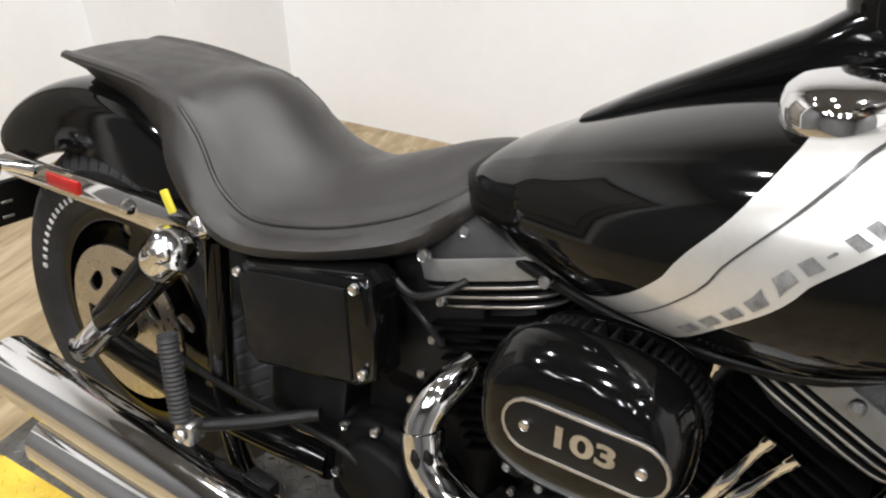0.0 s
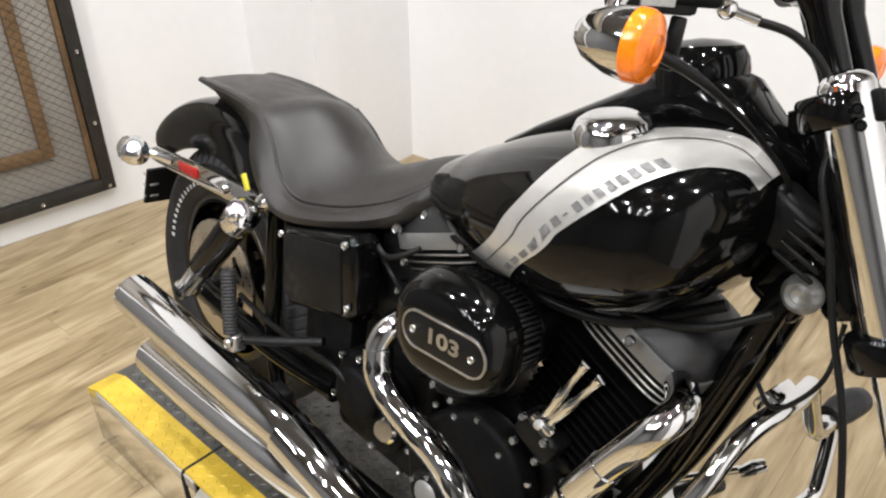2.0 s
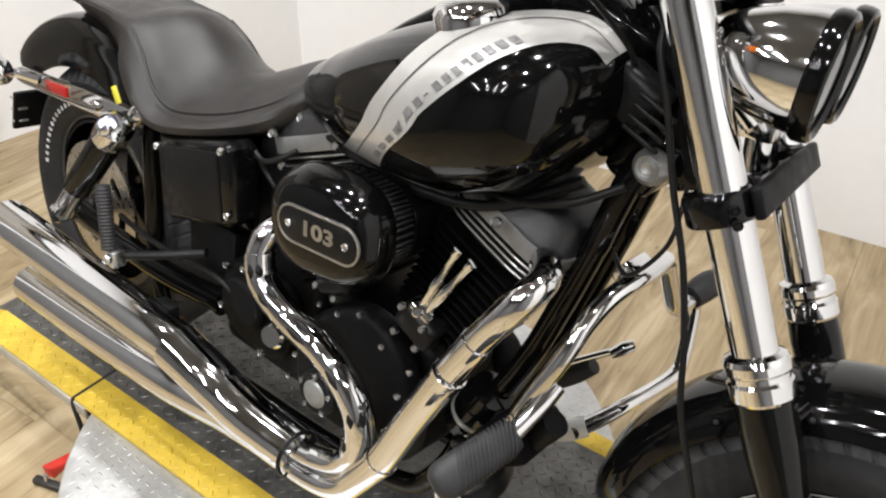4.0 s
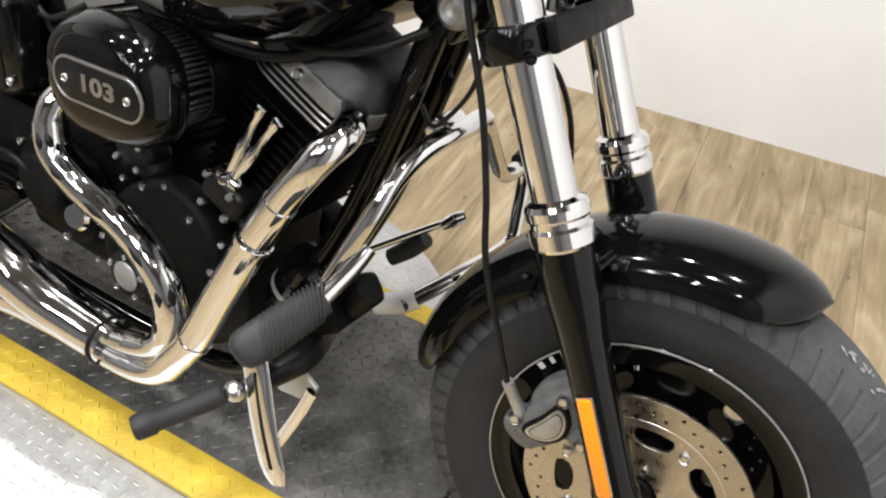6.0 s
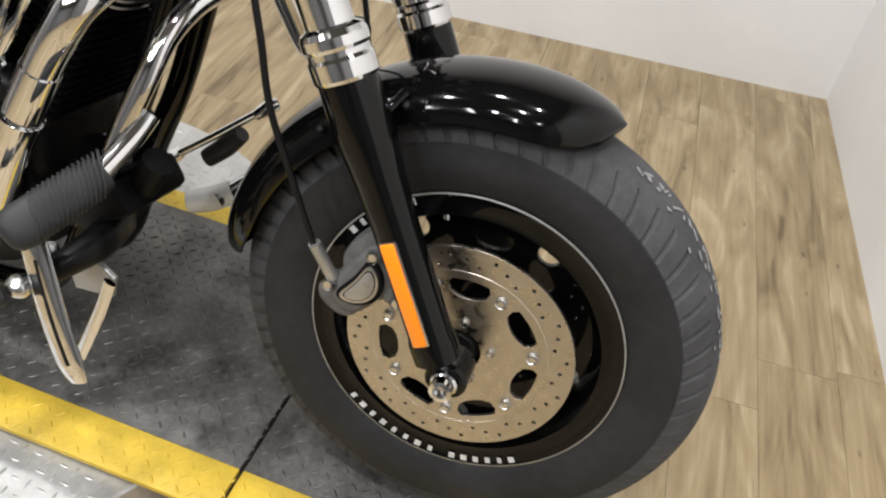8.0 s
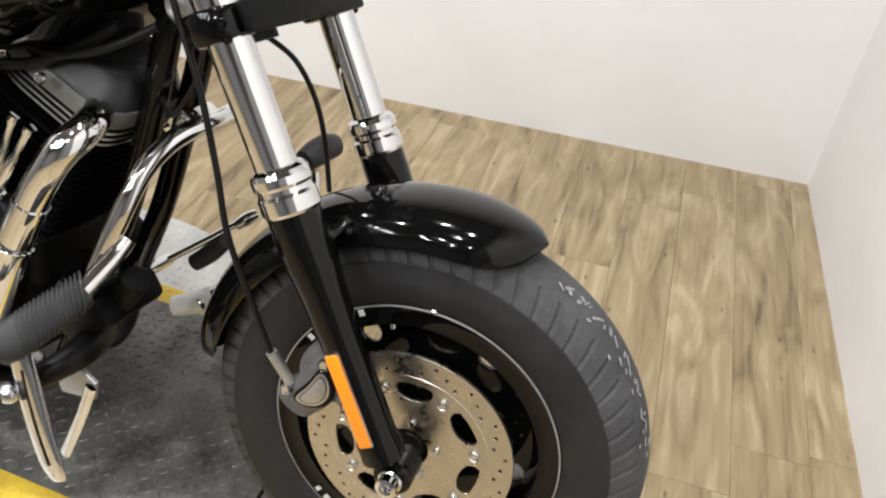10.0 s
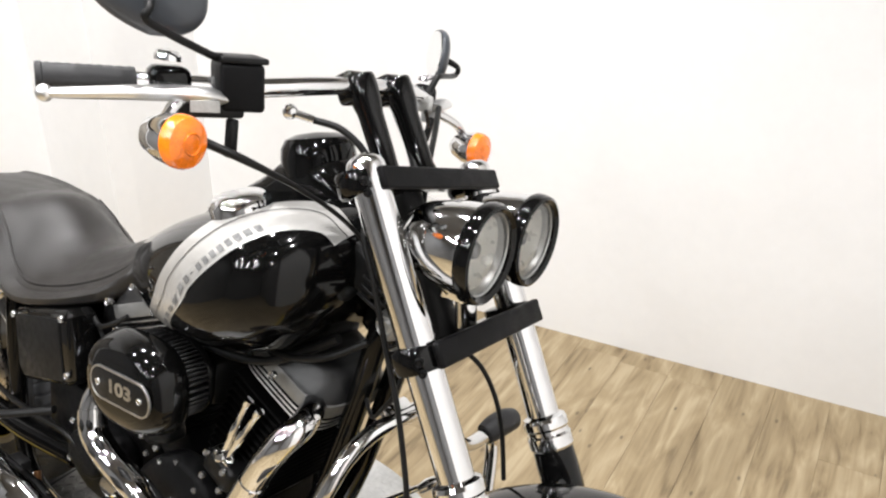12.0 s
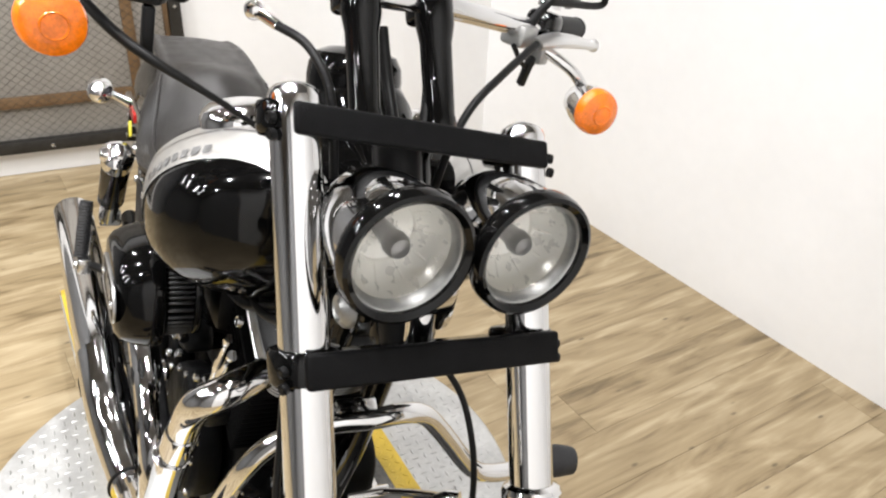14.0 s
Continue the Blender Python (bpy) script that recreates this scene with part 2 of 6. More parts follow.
def rod(a, b, r, seg=16, bev=0.0):
    a, b = Vector(a), Vector(b)
    h = (b - a).length
    prof = [(0, 0), (r - bev, 0), (r, bev), (r, h - bev), (r - bev, h), (0, h)] if bev else [(0, 0), (r, 0), (r, h), (0, h)]
    return lathe(prof, a, b - a, seg)


def ball(c, r, squash=(1, 1, 1), seg=20, rings=12):
    V, F = [], []
    for i in range(rings + 1):
        t = math.pi * i / rings
        for j in range(seg):
            a = 2 * math.pi * j / seg
            V.append(Vector((c[0] + r * squash[0] * math.sin(t) * math.cos(a), c[1] + r * squash[1] * math.sin(t) * math.sin(a), c[2] + r * squash[2] * math.cos(t))))
    for i in range(rings):
        for j in range(seg):
            k = (j + 1) % seg
            F.append((i * seg + j, i * seg + k, (i + 1) * seg + k, (i + 1) * seg + j))
    return V, F


def loft(rings, cap=True, close=True):
    V, F, n = [], [], len(rings[0])
    for r in rings:
        V += [Vector(p) for p in r]
    for i in range(len(rings) - 1):
        for j in range(n if close else n - 1):
            k = (j + 1) % n
            F.append((i * n + j, i * n + k, (i + 1) * n + k, (i + 1) * n + j))
    if cap:
        F.append(tuple(range(n))[::-1])
        F.append(tuple(range((len(rings) - 1) * n, len(rings) * n)))
    return V, F


def out_of(bm):
    bm.verts.index_update()
    geo = [v.co.copy() for v in bm.verts], [tuple(v.index for v in f.verts) for f in bm.faces]
    bm.free()
    return geo


def block(size, m=None, bev=0.003, segs=2):
    """A box with rounded edges, set by the pose m."""
    bm = bmesh.new()
    bmesh.ops.create_cube(bm, size=1)
    for v in bm.verts:
        v.co = Vector([c * s for c, s in zip(v.co, size)])
    if bev:
        bmesh.ops.bevel(bm, geom=list(bm.edges), offset=bev, segments=segs, affect="EDGES", profile=0.5)
    bmesh.ops.recalc_face_normals(bm, faces=list(bm.faces))
    geo = out_of(bm)
    return moved(geo, m) if m else geo


def slab(outline, thick, m, bev=0.003, segs=2):
    """A flat plate with this outline in its own x and y, rounded at both rims, set by m."""
    bm = bmesh.new()
    vs = [bm.verts.new((x, y, -thick / 2)) for x, y in outline]
    f = bm.faces.new(vs)
    r = bmesh.ops.extrude_face_region(bm, geom=[f])
    bmesh.ops.translate(bm, verts=[e for e in r["geom"] if isinstance(e, bmesh.types.BMVert)], vec=(0, 0, thick))
    bmesh.ops.recalc_face_normals(bm, faces=list(bm.faces))
    if bev:
        rim = [e for e in bm.edges if abs(e.verts[0].co.z - e.verts[1].co.z) < 1e-6]
        bmesh.ops.bevel(bm, geom=rim, offset=bev, segments=segs, affect="EDGES", profile=0.5)
    return moved(out_of(bm), m)


def oval(a, b, n=2.5, seg=40):
    """A rounded outline with half sizes a and b."""
    pts = []
    for j in range(seg):
        t = 2 * math.pi * j / seg
        c, s = math.cos(t), math.sin(t)
        pts.append((a * math.copysign(abs(c) ** (2 / n), c), b * math.copysign(abs(s) ** (2 / n), s)))
    return pts


def stadium(a, r, seg=10):
    """A slot: half length a between its round ends' centres, of radius r."""
    right = [(a + r * math.cos(t), r * math.sin(t)) for t in np.linspace(-math.pi / 2, math.pi / 2, seg)]
    return right + [(-x, -y) for x, y in right]


def circle(r, seg=24, c=(0, 0)):
    return [(c[0] + r * math.cos(2 * math.pi * j / seg), c[1] + r * math.sin(2 * math.pi * j / seg)) for j in range(seg)]


def pierced(outlines, thick, m, bev=0.0008):
    """A plate with holes: the first outline is its rim, the others are cut out."""
    cu = bpy.data.curves.new("plate", "CURVE")
    cu.dimensions, cu.fill_mode, cu.extrude, cu.bevel_depth = "2D", "BOTH", thick / 2, bev
    for o in outlines:
        s = cu.splines.new("POLY")
        s.points.add(len(o) - 1)
        for p, (x, y) in zip(s.points, o):
            p.co = (x, y, 0, 1)
        s.use_cyclic_u = True
    return from_curve(cu, m)


def from_curve(cu, m):
    ob = bpy.data.objects.new("plate", cu)
    me = bpy.data.meshes.new_from_object(ob)
    geo = [m @ v.co for v in me.vertices], [tuple(p.vertices) for p in me.polygons]
    bpy.data.objects.remove(ob)
    bpy.data.curves.remove(cu)
    bpy.data.meshes.remove(me)
    return geo


def lettering(text, size, thick, m):
    cu = bpy.data.curves.new("text", "FONT")
    cu.offset = size * 0.03
    cu.body, cu.size, cu.extrude, cu.align_x, cu.align_y = text, size, thick, "CENTER", "CENTER"
    return from_curve(cu, m)


def mesh_of(name, geo, mat, angle=38):
    me = bpy.data.meshes.new(name)
    me.from_pydata([tuple(v) for v in geo[0]], [], [tuple(f) for f in geo[1]])
    me.validate()
    me.materials.append(mat)
    me.shade_smooth()
    me.set_sharp_from_angle(angle=radians(angle))
    return me


def part(name, geo, mat, parent, label="", angle=38):
    """One mesh under a thing or under a part."""
    ob = new(name, mesh_of(name, geo, mat, angle))
    ob.parent = parent
    return tagged(ob, label)


def thing(name, geo, mat, label, category="", group="", kind="", angle=38):
    return tagged(new(name, mesh_of(name, geo, mat, angle)), label, category, group, kind)


def axes(at, u, v):
    """A pose whose x and y point along u and v."""
    u = Vector(u).normalized()
    w = u.cross(Vector(v)).normalized()
    v = w.cross(u)
    m = Matrix((u, v, w)).transposed().to_4x4()
    m.translation = at
    return m


def bolt(at, axis, r=0.006, h=0.005):
    return lathe([(0, h), (r * 0.55, h), (r * 0.62, h * 0.6), (r * 0.9, h), (r, h * 0.7), (r, 0)], at, axis, 10)


# ---------------------------------------------------------------- the room


def wall_between(name, a, b, label, mat=WALLP, z0=0.0, z1=3.0, thick=0.1):
    """A wall whose room face runs from a to b, the room on its left."""
    a, b = Vector((*a, 0)), Vector((*b, 0))
    u = (b - a).normalized()
    n = Vector((u.y, -u.x, 0))
    L = (b - a).length
    m = axes((a + b) / 2 + n * thick / 2 + Vector((0, 0, (z0 + z1) / 2)), u, n)
    return thing(name, block((L, thick, z1 - z0), m, 0), mat, label, "wall", kind="structure")


FLOOR_BACK_L, FLOOR_BACK_R = (-1.49, 1.685), (1.835, 2.222)
GATE_A = (-1.99 + 0.03 * 1.17, 1.17)
wall_between("wall_north", FLOOR_BACK_R, FLOOR_BACK_L, "smooth white painted wall behind the motorcycle")
wall_between("wall_north_west", FLOOR_BACK_L, (-1.455, 1.27), "short white painted wall return in the corner")
wall_between("wall_west_return", (-1.455, 1.17), GATE_A, "white painted wall step beside the mesh panel")
wall_between("wall_east", (2.318, -0.8), FLOOR_BACK_R, "smooth white painted wall ahead of the front wheel")
# dark walls, here and to the south, are unseen: added to darken reflections
wall_between("wall_south_east", (2.97, -4.8), (2.318, -0.8), "unseen dark grey wall, added to keep reflections dark", DARKWALL)
wall_between("wall_west", GATE_A, (-1.99 - 0.03 * 1.2, -1.2), "white painted wall that carries the mesh panel")
wall_between("wall_south_west", (-1.99 - 0.03 * 1.2, -1.2), (-1.99 - 0.03 * 4.8, -4.8), "unseen dark grey wall, added to keep reflections dark", DARKWALL)
wall_between("wall_south", (-2.6, -4.8), (3.0, -4.8), "unseen dark grey wall, added to keep reflections dark", DARKWALL)
thing("ceiling", block((6.2, 7.4, 0.1), pose(0.2, -1.35, 3.05), 0), CEILP, "plain grey showroom ceiling", "ceiling", kind="structure")

floor = thing("floor", block((6.2, 7.4, 0.08), pose(0.2, -1.35, -0.046), 0), OAK, "light oak vinyl plank floor", "floor", kind="structure")


def plank_mesh(w, l):
    return mesh_of("plank", block((w - 0.0007, l - 0.0007, 0.006), Matrix.Translation((0, 0, -0.003)), 0.0004, 1), OAK)


PLANK_W, PLANK_L = 0.18, 1.22
PLANK = plank_mesh(PLANK_W, PLANK_L)
rng = random.Random(4)
TURN_FLOOR = 7.0  # the planks run a little askew of the platform
TILT = pose(0, 0, 0, 0, 0, TURN_FLOOR)
for i in range(27):
    y0 = -1.9 + rng.random() * PLANK_L
    x = -2.2 + PLANK_W * i
    for k in range(5):
        y = y0 + PLANK_L * k - 0.3
        at = TILT @ Vector((x, y, 0))
        room = 1.926 + 0.1615 * at.x + 0.05 - at.y  # from the plank's middle to behind the north wall
        if room < -PLANK_L / 2 + 0.05:
            continue
        short = min(PLANK_L, PLANK_L / 2 + room)
        ob = new("plank", PLANK if short > PLANK_L - 0.001 else plank_mesh(PLANK_W, short))
        ob.matrix_local = TILT @ pose(x, y - (PLANK_L - short) / 2, 0.0)
        ob.parent = floor

# ceiling lights: round downlights, and a row of tube lights behind the camera
DOWN = [(-0.9, 0.42), (-0.1, 0.5), (0.75, 0.45), (1.45, 0.25), (-1.2, -0.5), (0.1, -0.45), (1.2, -0.6), (-0.5, -1.7), (0.8, -1.8), (2.0, -1.7)]
TRIM = material("white_lamp_trim", (0.75, 0.75, 0.75), 0.5)
for x, y in DOWN:
    ring = thing("downlight", lathe([(0.05, 0.0), (0.075, 0.0), (0.08, 0.012), (0.08, 0.03), (0.05, 0.03)], (0, 0, -0.03), (0, 0, 1), 24, True), TRIM, "round white recessed downlight in the ceiling", "ceiling light", "ceiling downlights")
    ring.location = (x, y, 3.0)
    lamp = bpy.data.lights.new("downlight_glow", "AREA")
    lamp.shape, lamp.size, lamp.energy, lamp.color = "DISK", 0.10, DOWN_W, (1.0, 0.985, 0.985)
    lo = new("downlight_glow", lamp)
    lo.location = (x, y, 2.985)
for k in range(4):
    x = -1.1 + 0.75 * k
    fx = thing("tube_light", block((0.09, 1.3, 0.05), pose(0, 0, 0), 0.01), TRIM, "long white fluorescent tube fitting on the ceiling", "ceiling light", "ceiling tube lights")
    fx.location = (x, -2.7, 2.97)
    lamp = bpy.data.lights.new("tube_glow", "AREA")
    lamp.shape, lamp.size, lamp.size_y, lamp.energy, lamp.color = "RECTANGLE", 0.05, 1.2, TUBE_W, (0.97, 0.985, 1.0)
    lo = new("tube_glow", lamp)
    lo.location = (x, -2.7, 2.93)

# mesh panel on the west wall: steel frame, expanded mesh, wooden frame behind
GU = (Vector((*GATE_A, 0)) - Vector((-1.99, 0, 0))).normalized()
GATE = axes((-1.99, 0, 0), GU, (0, 0, 1))  # x along the wall, y up, z into the room
gate = tagged(new("mesh_gate"), "dark steel framed expanded-metal panel over a wooden frame on the wall", "mesh panel")
gate.matrix_world = GATE


def bar2(x0, x1, y0, y1, z0, z1, bev=0.002):
    return block((x1 - x0, y1 - y0, z1 - z0), pose((x0 + x1) / 2, (y0 + y1) / 2, (z0 + z1) / 2), bev)


G0, G1, H0, H1 = -1.05, 0.468, 0.112, 2.05
part("backing", bar2(G0, G1, H0, H1, 0.004, 0.012), material("grey_backing_board", (0.30, 0.28, 0.25), 0.8, vary=0.15, scale=4), gate, "grey backing board")
for name, q in (("frame_side", (G1 - 0.05, G1, H0, H1)), ("frame_side", (G0, G0 + 0.05, H0, H1)), ("frame_rail", (G0 + 0.05, G1 - 0.05, H0, H0 + 0.05)), ("frame_rail", (G0 + 0.05, G1 - 0.05, H1 - 0.05, H1))):
    part(name, bar2(*q, 0.012, 0.05), GATEMETAL, gate, "dark steel frame bar")
for name, q in (("wood_stile", (G1 - 0.235, G1 - 0.19, H0 + 0.19, H1 - 0.1)), ("wood_stile", (G0 + 0.19, G0 + 0.235, H0 + 0.19, H1 - 0.1)), ("wood_rail", (G0 + 0.235, G1 - 0.235, H0 + 0.19, H0 + 0.235)), ("wood_trim", (G1 - 0.073, G1 - 0.052, H0 + 0.05, H1 - 0.05))):
    part(name, bar2(*q, 0.0125, 0.034), GATEWOOD, gate, "brown stained wooden strip")


def expanded_mesh(x0, x1, y0, y1, z):
    """Rows of flat diamonds: two crossing sets of zigzag strands."""
    V, F = [], []
    px, py, w = 0.040, 0.0165, 0.0028
    rows, cols = int((y1 - y0) / py), int((x1 - x0) / px)
    for r in range(rows):
        for c in range(cols * 2):
            xa, xb = x0 + c * px / 2, x0 + (c + 1) * px / 2
            up = (c + r) % 2
            ya, yb = y0 + (r + (0 if up else 1)) * py, y0 + (r + (1 if up else 0)) * py
            n = len(V)
            V += [(xa, ya - w / 2, z), (xb, yb - w / 2, z + 0.001), (xb, yb + w / 2, z + 0.003), (xa, ya + w / 2, z + 0.002)]
            F.append((n, n + 1, n + 2, n + 3))
    return V, F


tagged(part("expanded_mesh", expanded_mesh(G0 + 0.05, G1 - 0.05, H0 + 0.05, 1.5, 0.040), MESHMETAL, gate, "diamond expanded steel mesh"), kind="stuff")
for y in (0.13, 0.40, 0.68, 0.95, 1.25):
    part("bolt", bolt((G1 - 0.025, y, 0.05), (0, 0, 1), 0.009, 0.006), BOLT, gate, "small zinc bolt")
for x in (0.18, -0.12, -0.42):
    part("bolt", bolt((x, H0 + 0.025, 0.05), (0, 0, 1), 0.009, 0.006), BOLT, gate, "small zinc bolt")

# ---------------------------------------------------------------- the display platform
# a round turntable of aluminium tread plate, and on it a black track with yellow edges
TT = (0.302, 0.186, 0.587)
TT_Z = 0.188


def lozenges(inside, x0, x1, y0, y1, pitch=0.032, turn=0.0):
    """The raised bars of a tread plate, turned by quarter from bar to bar."""
    V, F = [], []
    i = 0
    for a in range(int((x1 - x0) / pitch)):
        for b in range(int((y1 - y0) / pitch)):
            x, y = x0 + (a + 0.5) * pitch, y0 + (b + 0.5) * pitch
            if not inside(x, y):
                continue
            t = math.pi / 4 + (math.pi / 2 if (a + b) % 2 else 0) + turn
            c, s, L, W, H = math.cos(t), math.sin(t), pitch * 0.40, pitch * 0.10, 0.0015
            n = len(V)
            for u, v, h in ((-L, 0, 0), (-L * 0.4, -W, 0), (L * 0.4, -W, 0), (L, 0, 0), (L * 0.4, W, 0), (-L * 0.4, W, 0), (-L * 0.5, 0, H), (L * 0.5, 0, H)):
                V.append((x + u * c - v * s, y + u * s + v * c, h))
            F += [(n, n + 1, n + 6), (n + 1, n + 2, n + 7, n + 6), (n + 2, n + 3, n + 7), (n + 3, n + 4, n + 7), (n + 4, n + 5, n + 6, n + 7), (n + 5, n, n + 6)]
    return V, F


table = thing("turntable", lathe([(0, 0), (TT[2] - 0.01, 0), (TT[2], 0.01), (TT[2], TT_Z - 0.004), (TT[2] - 0.004, TT_Z), (0, TT_Z)], (TT[0], TT[1], 0), (0, 0, 1), 96), TREADSILVER, "round aluminium tread-plate turntable on the wooden floor", "turntable")
tagged(part("tread_pattern", moved(lozenges(lambda x, y: (x - TT[0]) ** 2 + (y - TT[1]) ** 2 < (TT[2] - 0.02) ** 2 and not (-0.10 < y - 0.058 * (x - 0.3) < 0.53), -0.4, 1.1, -0.55, 0.9, 0.024, math.pi / 4), Matrix.Translation((0, 0, TT_Z))), TREADSILVER, table, "raised tread bars"), kind="stuff")

# the track, its top a little higher towards the front
SLOPE = 0.008
TRACK = Matrix.Translation((0.3, 0.212, 0.206)) @ Matrix.Rotation(radians(3.3), 4, "Z") @ Matrix.Rotation(-SLOPE, 4, "Y")
WT, YW = 0.306, 0.0795  # half width, width of a yellow edge
track = tagged(new("ramp_track"), "black tread-plate wheel track with yellow painted edges and steel sides", "ramp")
track.matrix_world = TRACK
X_BACK, X_SEAM, X_FRONT, X_RAMP = -1.055, -0.575, 1.15, -0.985
YL, LT = 0.050, 0.313  # the far side is narrower: its yellow edge's width, and its outer line
EDGES = ((-WT, -WT + YW), (LT - YL, LT))
for a, b in ((X_SEAM + 0.004, 0.655), (0.662, X_FRONT)):
    part("deck", bar2(a, b, -WT + YW, LT - YL, -0.012, 0.0, 0.001), TREADPLATE, track, "dirty black tread plate")
    for y0, y1 in EDGES:
        part("edge_strip", bar2(a, b, y0, y1, -0.012, 0.0, 0.0015), YELLOW, track, "worn yellow painted tread-plate edge")
# the steel sides that drop from the yellow edges
for y in (-WT - 0.002, LT + 0.002):
    for a, b in ((X_BACK + 0.012, X_SEAM + 0.045), (0.60, X_FRONT)):
        part("side_plate", bar2(a, b, y - 0.002, y + 0.002, -0.198, -0.038, 0.001), POLISHED, track, "polished bare steel side")
        part("tread_lip", bar2(max(a, X_RAMP - 0.01), b, y - 0.003, y + 0.003, -0.0375, -0.003 if a > 0 else -0.006, 0.001), TREADSILVER, track, "bare steel tread lip below the yellow edge")


def end_piece(y0, y1):
    """The rear end, which bends down to the floor."""
    prof = [(X_SEAM - 0.004, 0.0), (X_RAMP, 0.0), (X_BACK, -0.028), (X_BACK, -0.05), (X_SEAM - 0.004, -0.05)]
    V = [(x, y, z) for y in (y0, y1) for x, z in prof]
    n = len(prof)
    return V, [tuple(range(n)), tuple(range(2 * n - 1, n - 1, -1))] + [(i, i + n, (i + 1) % n + n, (i + 1) % n) for i in range(n)]


part("deck", end_piece(-WT + YW, LT - YL), TREADPLATE, track, "dirty black tread plate", 20)
for y0, y1 in EDGES:
    part("edge_strip", end_piece(y0, y1), YELLOW, track, "worn yellow painted tread-plate edge", 20)
tagged(part("tread_pattern", lozenges(lambda x, y: -WT + YW + 0.012 < y < LT - YL - 0.012 and abs(x - X_SEAM) > 0.015, X_RAMP, X_FRONT - 0.02, -WT, LT, 0.022), TREADPLATE, track, "raised black tread bars"), kind="stuff")
tagged(part("yellow_tread_pattern", lozenges(lambda x, y: (-WT + 0.01 < y < -WT + YW - 0.010 or LT - YL + 0.010 < y < LT - 0.01) and abs(x - X_SEAM) > 0.015, X_RAMP, X_FRONT - 0.02, -WT, LT, 0.022), YELLOW, track, "raised yellow tread bars"), kind="stuff")
part("underframe", bar2(0.62, X_FRONT - 0.02, -WT + 0.02, LT - 0.02, -0.200, -0.0125, 0.001), GATEMETAL, track, "dark steel underframe")
part("leg_frame", bar2(X_BACK + 0.03, X_SEAM - 0.05, -WT + 0.03, LT - 0.03, -0.196, -0.0505, 0.001), GATEMETAL, track, "dark steel underframe")
# the black strap in the joint, which hangs over the yellow edge to the floor
part("joint_strap", bar2(X_SEAM - 0.004, X_SEAM + 0.004, -WT - 0.001, LT, -0.010, -0.0005, 0.0005), RUBBER, track, "black strap in the plate joint")
part("strap_end", tube([(X_SEAM, -WT, -0.002), (X_SEAM + 0.002, -WT - 0.006, -0.020), (X_SEAM + 0.006, -WT - 0.008, -0.080), (X_SEAM + 0.010, -WT - 0.010, -0.150), (X_SEAM + 0.012, -WT - 0.012, -0.197)], 0.0045, 8), RUBBER, track, "black strap hanging to the floor")

# what lies on the floor beside the turntable
wedge = thing("door_wedge", slab([(-0.035, -0.012), (0.035, -0.012), (0.035, 0.018)], 0.03, axes((-0.290, -0.190, 0.0125), (0.25, -0.97, 0), (0, 0, 1)), 0.002, 1), REDPLASTIC, "small red plastic wedge on the wooden floor", "wedge")
clip_ = tagged(new("metal_clamp"), "dark steel clamp lying against the turntable's rim", "clamp")
clip_.matrix_world = Matrix.Translation((-0.255, -0.240, 0.010)) @ Matrix.Rotation(radians(20), 4, "Z")
part("clamp_bar", block((0.075, 0.020, 0.018), pose(0, 0, 0), 0.004, 2), GATEMETAL, clip_)
part("clamp_screw", rod((0.0, 0.0, 0.010), (0.0, 0.0, 0.030), 0.005, 12), BOLT, clip_, "zinc clamp screw")

# ---------------------------------------------------------------- the motorcycle
# its own axes: x forward, y to its left, z up; it leans to its left on the side stand
BIKE = Matrix.Translation((1.2342, 0.1161, 0.2045)) @ Matrix.Rotation(radians(-0.90), 4, "Z") @ Matrix.Rotation(radians(0.55), 4, "Y") @ Matrix.Rotation(radians(-11.08), 4, "X")
bike = tagged(new("motorcycle"), "black cruiser motorcycle with chrome exhaust and silver tank stripe", "motorcycle")
bike.matrix_world = BIKE

RAKE = math.atan(0.538)
FORK = Vector((math.sin(RAKE), 0, -math.cos(RAKE)))  # down the fork
STEER_AT = Vector((-0.425, 0, 1.0))
LEAN = Matrix(((1, 0, 0, 0), (0, 1, -0.0437, 0), (0, 0, 1, 0), (0, 0, 0, 1)))
STEER = Matrix.Translation(STEER_AT + Vector((0, -0.017, 0))) @ Matrix.Rotation(radians(6.0), 4, -FORK) @ LEAN @ Matrix.Translation(-STEER_AT)
FY = 0.141  # half the fork spacing


def on_fork(z, y=0.0):
    return Vector((-0.374 + (1.052 - z) * 0.538, y, z))


def turned(geo):
    return moved(geo, STEER)


def fpart(name, geo, mat, parent=bike, label="", angle=38):
    """A part that turns with the steering."""
    return part(name, turned(geo), mat, parent, label, angle)


# ------- wheels
FW, RW = Vector((0.006, 0, 0.340)), Vector((-1.64, 0, 0.312))


